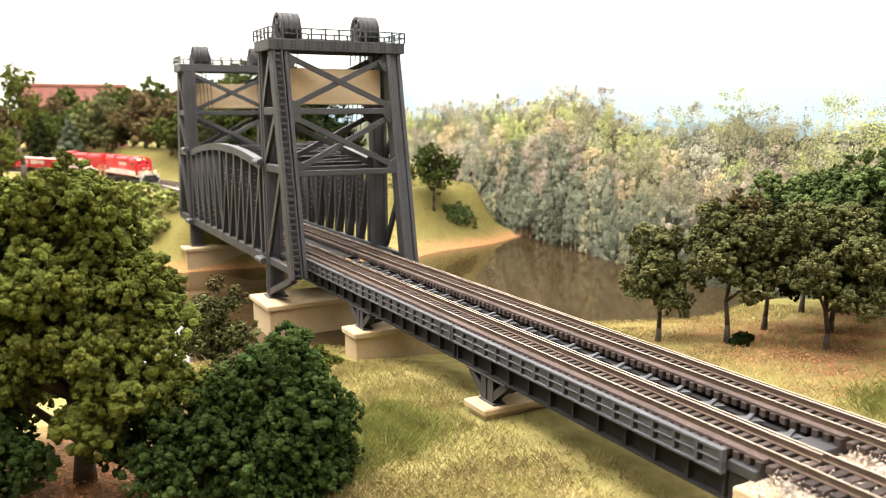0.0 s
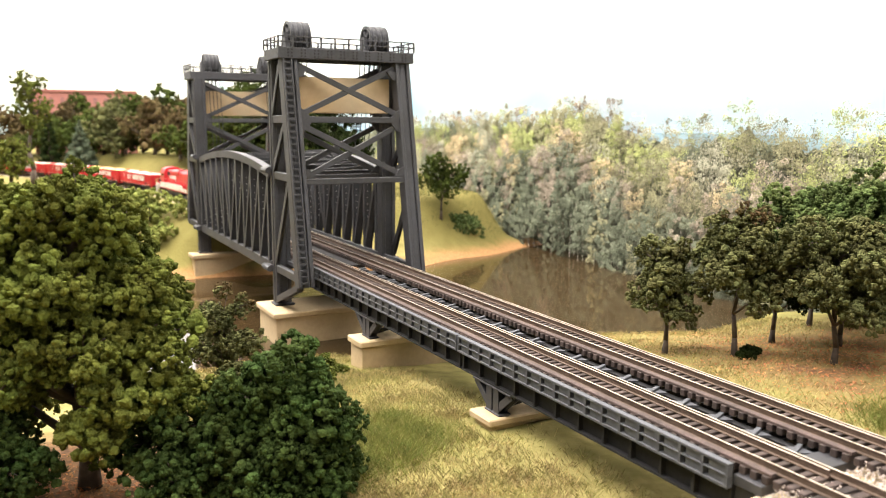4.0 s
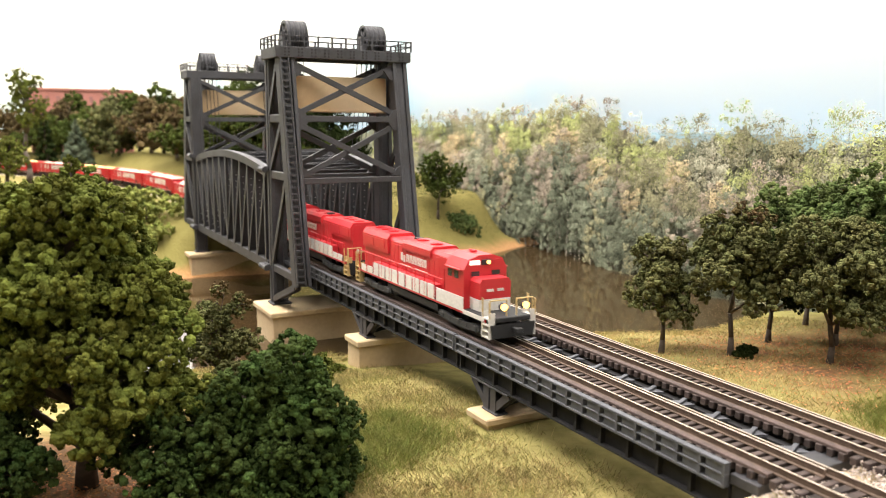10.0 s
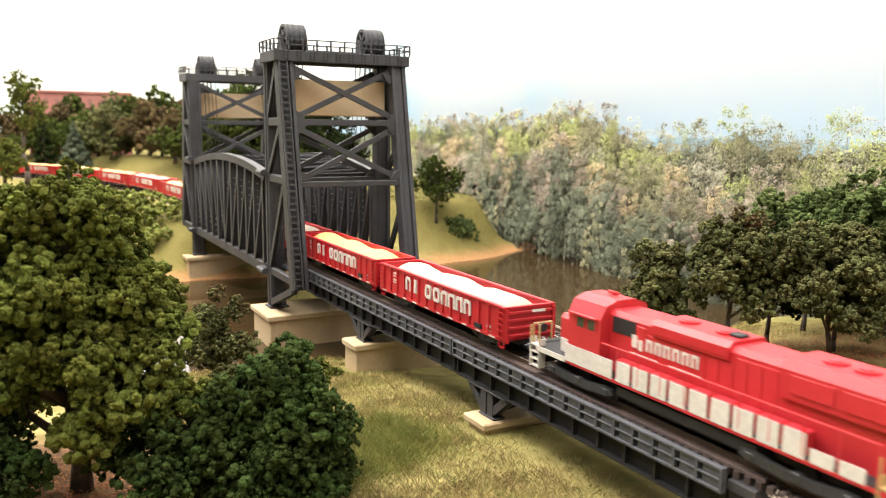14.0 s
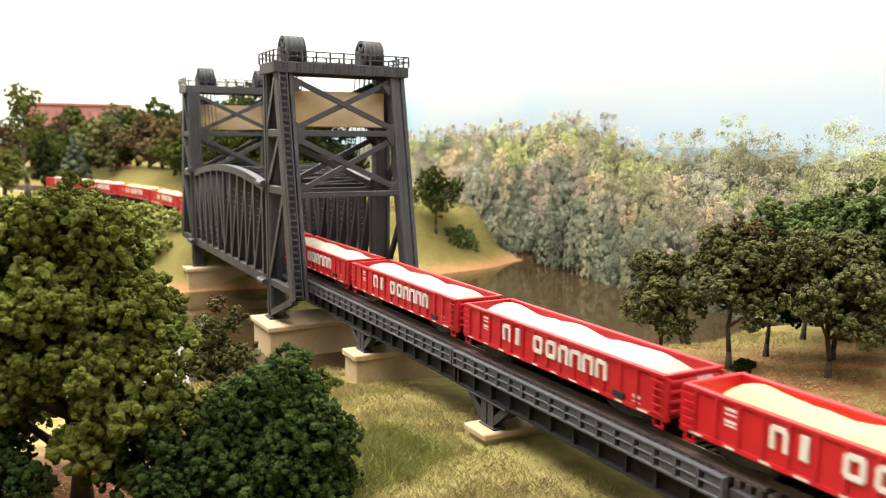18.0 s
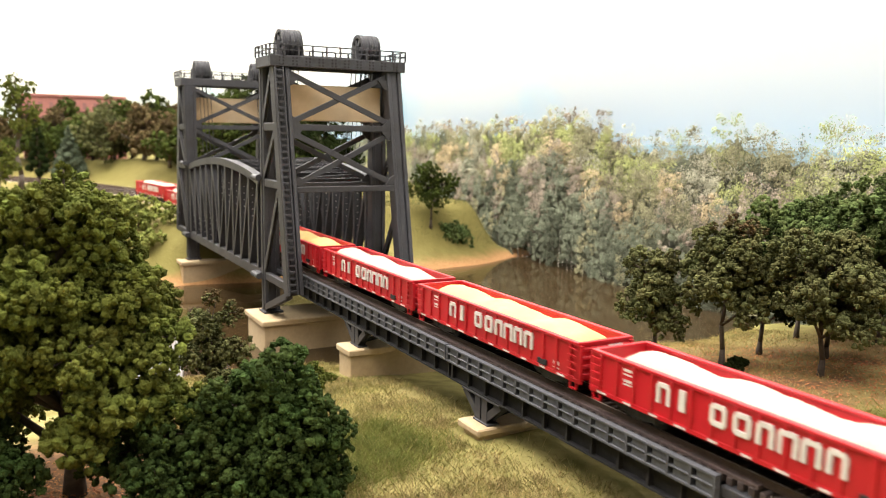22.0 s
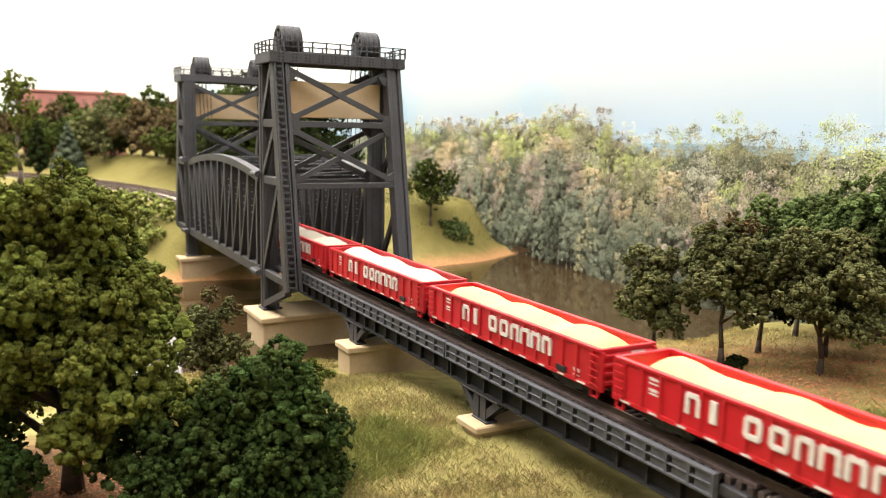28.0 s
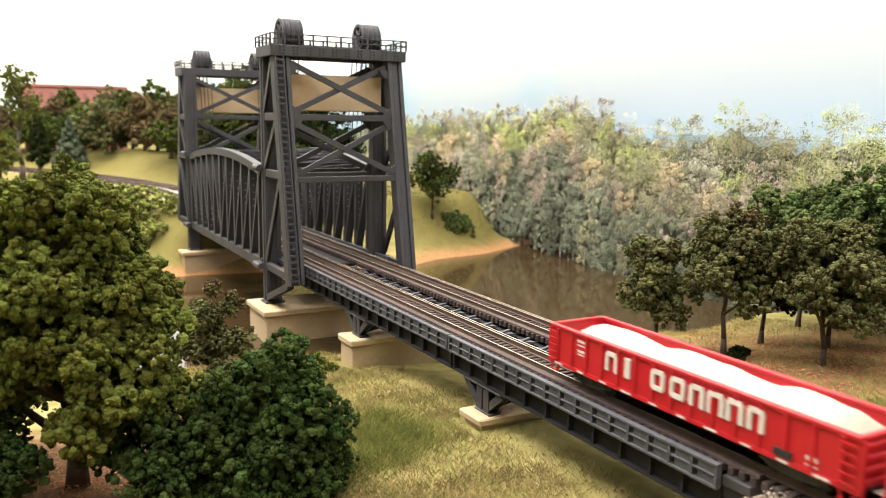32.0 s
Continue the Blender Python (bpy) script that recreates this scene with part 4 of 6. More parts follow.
def foliage(name, blobs, size, density, material, parent, seed, core=0.86, flat=1.0, label="", origin=None, level=3, squash=0.82):
    """A crown of torn foam tufts, each rough with many small leaves. blobs: (x, y, z, r) in world millimetres."""
    rng = np.random.default_rng(seed)
    pts, nrm, cv, cf, at = [], [], [], [], 0
    for x, y, z, r in blobs:
        n = max(12, int(density * r * r))
        d = rng.normal(size=(n, 3))
        d /= np.linalg.norm(d, axis=1)[:, None]
        rad = r * lumpy(d, x, y, z) * (0.8 + 0.34 * rng.random(n))
        p = d * rad[:, None]
        p[:, 1] *= flat
        p[:, 2] *= squash
        pts.append(p + (x, y, z))
        nrm.append(d)
        if core:
            bv, bf = BALLS[level if r > 3 else max(2, level - 1)]
            q = bv * (r * core * lumpy(bv, x, y, z) * (1 + 0.06 * rng.normal(size=len(bv))))[:, None]
            q[:, 1] *= flat
            q[:, 2] *= squash
            cv.append(q + (x, y, z))
            cf += (bf + at).tolist()
            at += len(bv)
    p, d = np.concatenate(pts), np.concatenate(nrm)
    n = len(p)
    d = d + rng.normal(size=(n, 3)) * 0.6
    d /= np.linalg.norm(d, axis=1)[:, None]
    u = np.cross(d, rng.normal(size=(n, 3)))
    u /= np.linalg.norm(u, axis=1)[:, None]
    w = np.cross(d, u)
    s = size * (0.6 + 0.8 * rng.random(n))[:, None]
    corner = [p + u * s * 0.62, p + w * s * 0.45 + d * s * 0.12, p - u * s * 0.62, p - w * s * 0.45 + d * s * 0.12]
    v = np.stack(corner, 1).reshape(-1, 3)
    f = np.arange(4 * n).reshape(-1, 4)
    faces = f.tolist()
    if core:
        faces += [[i + 4 * n for i in q] for q in cf]
        v = np.concatenate([v] + cv)
    me = bpy.data.meshes.new(name)
    base = np.array(origin if origin is not None else base_of(parent))
    me.from_pydata(((v - base) * MM).tolist(), [], faces)
    me.materials.append(material)
    me.update()
    ob = new(name, me)
    if parent:
        ob.parent = parent
    if label:
        ob["label"] = label
    return ob


def crown_mesh(name, clumps, grain, material, parent, seed, subs=16, grains=6, sharp=1):
    """Torn foam clumps: each clump is a cluster of crumbly knobs set with small crumbs. clumps: (x, y, z, r) in world millimetres."""
    rng = np.random.default_rng(seed)
    bv, bf = BALLS[sharp]
    c = np.array(clumps)
    n = len(c)
    # knobs sit on the outer half of their clump
    d = rng.normal(size=(n, subs, 3))
    d[:, :, 2] += 0.35
    d /= np.linalg.norm(d, axis=2)[:, :, None]
    r = c[:, None, 3] * (0.12 + 0.2 * rng.random((n, subs)))
    k = c[:, None, :3] + d * (c[:, None, 3] * (0.6 + 0.38 * rng.random((n, subs))))[:, :, None]
    k, r = k.reshape(-1, 3), r.reshape(-1)
    m = len(k)
    rough = 1 + 0.16 * rng.normal(size=(m, len(bv)))
    ph = rng.uniform(0, 6.3, (m, 3))
    wave = 0.16 * np.sin(bv[None, :, 0] * 5 + ph[:, None, 0]) * np.sin(bv[None, :, 1] * 5 + ph[:, None, 1]) + 0.12 * np.sin(bv[None, :, 2] * 7 + ph[:, None, 2])
    v = k[:, None, :] + bv[None] * (r[:, None] * (rough + wave))[:, :, None]
    f = (bf[None] + (np.arange(m) * len(bv))[:, None, None]).reshape(-1, 3)
    # crumbs
    e = rng.normal(size=(m, grains, 3))
    e /= np.linalg.norm(e, axis=2)[:, :, None]
    p = (k[:, None, :] + e * (r[:, None] * (0.9 + 0.45 * rng.random((m, grains))))[:, :, None]).reshape(-1, 3)
    e = e.reshape(-1, 3) + rng.normal(size=(m * grains, 3)) * 0.5
    u = np.cross(e, rng.normal(size=e.shape))
    u /= np.linalg.norm(u, axis=1)[:, None]
    w = np.cross(e, u)
    w /= np.linalg.norm(w, axis=1)[:, None]
    g = grain * (0.6 + 0.8 * rng.random(len(p)))[:, None]
    q = np.stack([p + u * g * 0.6, p + w * g * 0.5, p - u * g * 0.6, p - w * g * 0.5], 1).reshape(-1, 3)
    at = m * len(bv)
    faces = f.tolist() + (np.arange(4 * len(p)).reshape(-1, 4) + at).tolist()
    me = bpy.data.meshes.new(name)
    me.from_pydata(((np.concatenate([v.reshape(-1, 3), q]) - np.array(base_of(parent))) * MM).tolist(), [], faces)
    me.materials.append(material)
    me.update()
    ob = new(name, me)
    ob.parent = parent
    return ob


def tree(name, x, y, z, tall, lobes, leaf, seed, label, group="", clump=3.6, cover=0.75, grain=0.7, thick=1.3, subs=16, grains=6, lean=0.0, top_leaf=None):
    """Tapered forking trunk, limbs out to every clump, and a ragged crown. lobes: (dx, dy, middle height, half width, half height) of the crown's masses."""
    rnd = random.Random(seed)
    t = thing(name, (x, y, z), label, "tree", group)
    wood = Shape()
    knots = [Vector((x + lean * k / 6 * tall + rnd.uniform(-1, 1) * tall * 0.01 * k, y + rnd.uniform(-1, 1) * tall * 0.01 * k, z - 2 + k / 6 * (tall * 0.86 + 2))) for k in range(7)]
    for k in range(6):
        wood.rod(knots[k], knots[k + 1], thick * (1 - 0.14 * k) * (1.35 if k == 0 else 1), 9, r2=thick * (1 - 0.14 * (k + 1)))
    clumps = []
    for dx, dy, zc, a, h in lobes:
        c = Vector((x + dx, y + dy, z + zc))
        i = min(5, max(1, int((zc - h * 0.6) / (tall * 0.88) * 6)))
        wood.rod(knots[i], c, thick * 0.6, 7, r2=thick * 0.25)
        number = max(5, int(cover * 4 * math.pi * a * (a + 2 * h) / 3 / (2.2 * clump * clump)))
        for k in range(number):
            w = 1 - 2 * (k + 0.5) / number
            s, ang = math.sqrt(1 - w * w), k * 2.39996 + rnd.uniform(-0.4, 0.4)
            # boughs stand out and leave hollows between them
            lump = 0.84 + 0.46 * noise.noise((c.x * 0.3 + 2.4 * s * math.cos(ang), c.y * 0.3 + 2.4 * s * math.sin(ang), 2.4 * w + seed)) + rnd.uniform(-0.26, 0.14)
            r = clump * rnd.choice((0.55, 0.8, 1.0, 1.3)) * rnd.uniform(0.85, 1.15)
            p = c + Vector((a * s * math.cos(ang), a * s * math.sin(ang), h * w)) * lump
            clumps.append((*p, r))
            if k % 3 == 0:
                wood.rod(c.lerp(Vector((x, y, c.z)), 0.3), p, thick * 0.2, 5, r2=thick * 0.08)
    part("trunk", wood, BARK, t, smooth=True)
    if top_leaf:
        edge = sorted(c[2] for c in clumps)[int(len(clumps) * 0.93)]
        crown_mesh("crown_top", [c for c in clumps if c[2] > edge and rnd.random() < 0.75], grain, LEAF[top_leaf], t, seed * 7 + 3, subs, grains)["label"] = "russet top tufts"
        clumps = [c for c in clumps if c[2] <= edge or rnd.random() < 0.35]
    crown_mesh("crown", clumps, grain, LEAF[leaf], t, seed * 7, subs, grains)
    return t


def dome(wide, low, high, seed, count=9):
    """Crown masses of a round-headed tree: a slim middle one and others set round it from bottom to top."""
    rnd = random.Random(seed)
    mid, h = (low + high) / 2, (high - low) / 2
    out = [(0, 0, mid + 0.15 * h, wide * 0.22, h * 0.8)]
    for k in range(count):
        a = k * 2.39996 + rnd.uniform(-0.4, 0.4)
        f = -0.72 + 1.4 * (k + rnd.uniform(0.2, 0.8)) / count
        reach = wide * 0.33 * math.sqrt(1 - min(1, abs(f + 0.15)) ** 2) * rnd.uniform(0.75, 1.2)
        out.append((reach * math.cos(a), reach * math.sin(a), mid + f * h, wide * (rnd.uniform(0.18, 0.26) - 0.1 * max(0, f)), min(h * 0.4, wide * rnd.uniform(0.14, 0.2))))
    return out


GROUP_R, GROUP_L = "trees on the grassy near bank", "trees close to the camera"
# grassy bank beyond the bridge
for x, y, tall, wide, low, leaf, seed, top, label in (
    (-158, 111, 57, 33, 14, "olive", 11, None, "small broad-leaved model tree with olive foam foliage in dry grass"),
    (-134, 129, 71, 41, 20, "olive", 12, "rust", "tall model tree with olive foam foliage and a russet top"),
    (-98, 147, 62, 47, 17, "olive", 13, None, "model tree with drooping olive foam foliage"),
    (-168, 222, 78, 66, 24, "leafy", 14, None, "full green model tree on the bank"),
    (-128, 232, 88, 66, 26, "leafy", 15, None, "tall deep green model tree on the bank"),
    (-86, 222, 96, 66, 26, "leafy", 16, None, "tall deep green model tree on the bank"),
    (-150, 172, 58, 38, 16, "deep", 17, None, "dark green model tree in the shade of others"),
    (-60, 190, 84, 58, 26, "green", 18, None, "green model tree in dry grass"),
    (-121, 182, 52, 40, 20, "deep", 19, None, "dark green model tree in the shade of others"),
):
    tree("tree", x, y, height(x, y), tall, dome(wide, low, tall, seed), leaf, seed, label, GROUP_R, clump=4.0 if wide < 60 else 4.8, cover=0.62, subs=22, grain=0.7, top_leaf=top)
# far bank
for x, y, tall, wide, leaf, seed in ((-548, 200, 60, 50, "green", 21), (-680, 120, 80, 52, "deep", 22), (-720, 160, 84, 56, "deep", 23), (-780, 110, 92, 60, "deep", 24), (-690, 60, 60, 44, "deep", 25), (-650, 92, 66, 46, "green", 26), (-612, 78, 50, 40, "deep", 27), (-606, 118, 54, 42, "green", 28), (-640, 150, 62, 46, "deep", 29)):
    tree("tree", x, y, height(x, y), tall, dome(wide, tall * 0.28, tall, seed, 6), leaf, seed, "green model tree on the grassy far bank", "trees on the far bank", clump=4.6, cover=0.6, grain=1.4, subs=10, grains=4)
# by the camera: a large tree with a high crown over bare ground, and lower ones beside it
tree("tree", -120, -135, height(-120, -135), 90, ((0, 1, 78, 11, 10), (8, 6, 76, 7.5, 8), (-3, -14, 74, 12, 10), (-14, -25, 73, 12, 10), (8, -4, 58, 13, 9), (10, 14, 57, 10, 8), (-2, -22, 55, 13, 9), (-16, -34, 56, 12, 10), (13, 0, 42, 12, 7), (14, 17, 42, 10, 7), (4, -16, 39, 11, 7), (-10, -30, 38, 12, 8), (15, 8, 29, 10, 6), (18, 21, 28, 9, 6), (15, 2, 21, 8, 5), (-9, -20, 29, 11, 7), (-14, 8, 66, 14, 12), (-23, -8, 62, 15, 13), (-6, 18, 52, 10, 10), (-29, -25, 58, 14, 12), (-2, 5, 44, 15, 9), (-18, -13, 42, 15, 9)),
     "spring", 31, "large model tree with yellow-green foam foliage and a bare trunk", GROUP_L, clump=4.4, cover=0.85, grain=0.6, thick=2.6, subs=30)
tree("tree", -118, -161, height(-118, -161), 30, ((0, 0, 20, 11, 9), (6, 8, 13, 10, 8), (-7, -6, 13, 11, 9), (8, -6, 8, 9, 7)), "fresh", 36, "low dark green model tree beside the trunk of a larger one", GROUP_L, clump=3.4, cover=0.85, grain=0.6, subs=24)
tree("tree", -94, -88, height(-94, -88), 44, ((1, 2, 35, 10, 9), (-3, -9, 29, 10, 9), (8, 5, 26, 9, 8), (8, 10, 21, 9, 8), (10, 10, 10, 8, 8), (8, 0, 18, 11, 9), (-2, -12, 18, 11, 10), (6, -8, 7, 11, 8), (-8, -19, 12, 10, 9), (10, 1, 4, 9, 7), (-8, 2, 22, 13, 12)),
     "fresh", 32, "smaller deep green model tree with dense foliage", GROUP_L, clump=3.9, cover=0.85, grain=0.55, thick=1.6, subs=26)
tree("tree", -104, -113, height(-104, -113), 32, ((0, 0, 20, 12, 10), (-6, -12, 15, 10, 9), (8, 10, 12, 11, 9), (12, -5, 10, 9, 8)), "fresh", 35, "low dark green model tree between larger ones", GROUP_L, clump=3.2, cover=0.8, grain=0.55)
tree("tree", -198, -81, height(-198, -81), 46, dome(29, 4, 46, 33, 7), "olive", 33, "olive and russet model tree behind the larger one", GROUP_L, clump=2.8, cover=0.55, grain=0.9, top_leaf="rust")
tree("tree", -148, -160, height(-148, -160), 46, dome(50, 6, 46, 34, 6), "spring", 34, "green model tree at the side of the river", GROUP_L, clump=4.0, cover=0.8, grain=0.7)

# ---- distance: wooded hill at the bend, brick building, printed woods on the board ----
for k in range(22):
    rnd = random.Random(400 + k)
    s = -830 - 24 * k
    x, y, z, a = line(s, 118 + 50 * (k % 3) + rnd.uniform(-10, 10))
    kind = ("green", "rust", "olive", "green", "rust")[k % 5]
    tall = rnd.uniform(58, 82) + 12 * (k % 3)
    tree("tree", x, y, height(x, y), tall, dome(rnd.uniform(88, 112), 6, tall, 500 + k, 6), kind, 500 + k, "dense dark model tree on the wooded hill at the bend", "trees on the wooded hill", clump=9.5, cover=0.62, grain=2.4, subs=10, grains=4, thick=2.4)


def conifer(x, y, tall, wide, leaf, seed, label):
    z = height(x, y)
    t = thing("conifer", (x, y, z), label, "conifer", "conifers at the bend")
    part("trunk", Shape().rod((x, y, z - 1), (x, y, z + tall * 0.95), tall * 0.025, 7, r2=0.3), BARK, t)
    rnd = random.Random(seed)
    blobs = []
    for k in range(34):
        f = k / 33
        a = k * 2.4
        r = wide * 0.5 * (1 - f) * 0.7
        blobs.append((x + r * math.cos(a), y + r * math.sin(a), z + tall * (0.12 + 0.86 * f), wide * (0.16 * (1 - f) + 0.035)))
    foliage("crown", blobs, 1.8, 5, LEAF[leaf], t, seed, level=2)
    return t


def brick_building():
    x, y = -1440, -40
    b = thing("brick_building", (x, y, 0), "long red brick building with rows of small windows", "building")
    part("wall", Shape().box(x - 30, x + 30, y - 70, y + 90, -6, 124, 0.5), BRICK, b)
    part("roof", Shape().box(x - 33, x + 33, y - 73, y + 93, 124, 128, 0.5), BRICK, b)
    for r in range(3):
        for c in range(9):
            yy = y - 60 + 17 * c
            part("window", Shape().box(x + 29, x + 30.6, yy - 3, yy + 3, 54 + 25 * r, 65 + 25 * r), MORTAR, b)
    return b


brick_building()


def board_y(x):
    return 302.0 - 0.06 * max(0.0, min(420.0, x + 530))


CREST = ((-1000, 84), (-845, 89), (-696, 93), (-623, 95), (-550, 96), (-500, 104), (-439, 97), (-389, 79), (-334, 83), (-287, 90), (-237, 82), (-188, 86), (-90, 86))


def crest(x):
    """Height of the printed tree line along the board."""
    for (xa, a), (xb, b) in zip(CREST, CREST[1:]):
        if x <= xb:
            return a + (b - a) * ease(xa, xb, x)
    return CREST[-1][1]


def printed_woods():
    """Layers of fine leafy relief close against the board, hazier and higher towards the back."""
    rng = np.random.default_rng(77)
    spots, tints = [], []
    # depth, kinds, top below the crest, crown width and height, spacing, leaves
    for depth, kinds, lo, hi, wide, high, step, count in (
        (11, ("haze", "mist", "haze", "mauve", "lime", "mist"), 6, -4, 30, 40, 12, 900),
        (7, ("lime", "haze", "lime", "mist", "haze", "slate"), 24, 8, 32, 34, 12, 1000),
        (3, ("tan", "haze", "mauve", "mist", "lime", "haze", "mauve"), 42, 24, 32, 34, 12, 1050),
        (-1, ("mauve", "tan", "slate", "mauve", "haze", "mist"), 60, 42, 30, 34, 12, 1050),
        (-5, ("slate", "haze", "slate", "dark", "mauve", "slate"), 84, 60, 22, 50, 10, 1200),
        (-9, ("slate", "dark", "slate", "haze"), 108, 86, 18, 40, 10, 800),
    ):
        x = -930.0
        while x < -90:
            tip, w, h = crest(x) - rng.uniform(hi, lo), wide * rng.uniform(0.65, 1.35), high * rng.uniform(0.8, 1.25)
            # boughs of a round-headed crown, each a ragged puff of leaves
            m = 26
            bf = rng.random(m) ** 0.8
            bu = (rng.random(m) * 2 - 1) * np.sqrt(np.clip(1 - (1 - np.minimum(1, 0.12 + 1.5 * bf)) ** 2, 0, 1))
            br = w * rng.uniform(0.08, 0.22, m)
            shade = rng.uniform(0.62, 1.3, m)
            i = rng.integers(0, m, count)
            a, q = rng.random(count) * 2 * np.pi, np.sqrt(rng.random(count))
            px = x + 0.46 * w * bu[i] + br[i] * q * np.cos(a)
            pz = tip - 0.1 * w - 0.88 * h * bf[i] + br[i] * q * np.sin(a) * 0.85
            # light painted into the leaves: puffs brighter above, crowns darker lower down
            top_lit_tone = rng.uniform(0.8, 1.15) * shade[i] * (0.97 + 0.17 * q * np.sin(a) - 0.25 * (bf[i] - 0.3) + 0.08 * rng.normal(size=count))
            py = board_y(x) + depth + rng.normal(size=count) * 0.5 - 1.0 * shade[i]
            spots.append(np.stack([px, py, np.maximum(pz, -46.5)], 1))
            tints.append(np.array(PRINT_COLOURS[kinds[rng.integers(len(kinds))]])[None, :] * np.clip(top_lit_tone, 0.25, 1.8)[:, None])
            # slim stem
            k = 60
            f = rng.random(k)
            spots.append(np.stack([x + 0.5 * np.sin(f * 5 + x) + rng.normal(size=k) * 0.25, np.full(k, board_y(x) + depth + 1.5), np.maximum(tip - h * (0.3 + 1.1 * f), -46.5)], 1))
            tints.append(np.tile(np.array((0.3, 0.28, 0.23)) * rng.uniform(0.5, 1.3), (k, 1)))
            x += step * rng.uniform(0.6, 1.4)
    # the solid lower part of the print, and a far blue ridge
    xs = np.arange(-1260.0, 140.0, 7.0)
    for name, mat, back_off, drop, label in (("printed_board", WOODS, 14, 22, "printed board of hazy woods behind the leafy relief"), ("printed_ridge", RIDGE, 20, 9, "far blue ridge printed on the board")):
        back = Shape()
        back.add([q for x in xs for q in ((x, board_y(x) + back_off, -50), (x, board_y(x) + back_off, (66 + 2 * math.sin(x / 70) if mat is RIDGE else crest(x) - drop + rng.uniform(-5, 5))))], [(2 * i, 2 * i + 2, 2 * i + 3, 2 * i + 1) for i in range(len(xs) - 1)])
        setting(name, back, mat, label, "backdrop", smooth=True)
    p, tint = np.concatenate(spots), np.concatenate(tints)
    n = len(p)
    d = np.stack([rng.normal(size=n) * 0.1, -np.ones(n), 0.4 + rng.normal(size=n) * 0.1], 1)
    d /= np.linalg.norm(d, axis=1)[:, None]
    u = np.cross(d, rng.normal(size=(n, 3)))
    u /= np.linalg.norm(u, axis=1)[:, None]
    w = np.cross(d, u)
    s = ((0.44 + 0.66 * rng.random(n) ** 2) * np.clip(-p[:, 0] / 480, 0.72, 1.15))[:, None]
    v = np.stack([p + u * s, p + w * s * 0.75, p - u * s, p - w * s * 0.75], 1).reshape(-1, 3)
    base = np.array((-500, 300, -45))
    me = bpy.data.meshes.new("printed_woods")
    me.from_pydata(((v - base) * MM).tolist(), [], np.arange(4 * n).reshape(-1, 4).tolist())
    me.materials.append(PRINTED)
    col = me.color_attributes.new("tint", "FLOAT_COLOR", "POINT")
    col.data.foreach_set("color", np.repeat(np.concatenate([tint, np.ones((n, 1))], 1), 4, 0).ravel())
    me.update()
    ob = new("printed_woods", me)
    ob.location = Vector(base) * MM
    tagged(ob, "hazy mixed woods in spring colours along the sky board", "woods", "", "stuff")


printed_woods()
for args in ((-1130, -62, 78, 50, "slate", 601, "grey-green model spruce by the bend"), (-1150, -100, 96, 34, "deep", 603, "slim deep green model spruce by the bend")):
    conifer(*args)
tree("tree", -1000, -126, height(-1000, -126), 146, dome(46, 60, 146, 611, 8), "spring", 611, "tall slender model tree with bare lower trunk by the track", "trees at the bend", clump=6.0, cover=0.55, grain=1.8, subs=10, grains=4, thick=3.4)
tree("tree", -960, -150, height(-960, -150), 58, dome(46, 10, 58, 612), "spring", 612, "broad model tree by the track", "trees at the bend", clump=6.0, cover=0.6, grain=1.8, subs=10, grains=4, thick=2.6)

# ---- train ----
def bogie(t, x, axles, wheelbase, frame_half, name="bogie"):
    b = part(name, Shape().box(x - wheelbase / 2 - 2, x + wheelbase / 2 + 2, -3.0, 3.0, 2.6, 4.2), TRUCK, t)
    for side in (-1, 1):
        y = side * frame_half
        sf = Shape()
        h = wheelbase / 2
        sf.slab([(x - h - 3, 2.6), (x - h - 2.4, 4.4), (x - h + 1, 4.6), (x - h * 0.35, 3.6), (x + h * 0.35, 3.6), (x + h - 1, 4.6), (x + h + 2.4, 4.4), (x + h + 3, 2.6), (x + h, 2.0), (x + h * 0.4, 1.3), (x - h * 0.4, 1.3), (x - h, 2.0)], 1, y - 0.6, y + 0.6)
        for k in range(axles):
            xa = x - h + wheelbase * k / (axles - 1)
            sf.box(xa - 1.2, xa + 1.2, y - 0.9, y + 0.9, 1.9, 4.0, 0.2)
        for k in range(axles - 1):
            xs = x - h + wheelbase * (k + 0.5) / (axles - 1)
            sf.rod((xs, y - 0.2 * side, 2.0), (xs, y - 0.2 * side, 3.8), 1.0, 8)
        part("side_frame", sf, TRUCK, b)
    for k in range(axles):
        xa = x - wheelbase / 2 + wheelbase * k / (axles - 1)
        part("wheelset", Shape().rod((xa, -5.4, 2.75), (xa, -4.3, 2.75), 2.75, 18).rod((xa, 4.3, 2.75), (xa, 5.4, 2.75), 2.75, 18).rod((xa, -5, 2.75), (xa, 5, 2.75), 0.6, 8), BLACK, b)
    return b


def coupler(t, x, d):
    part("coupler", Shape().box(min(x, x + d * 3.4), max(x, x + d * 3.4), -0.8, 0.8, 4.0, 5.4, 0.1).box(min(x + d * 2.6, x + d * 4.2), max(x + d * 2.6, x + d * 4.2), -1.6, 1.4, 3.7, 5.8, 0.3), BLACK, t)


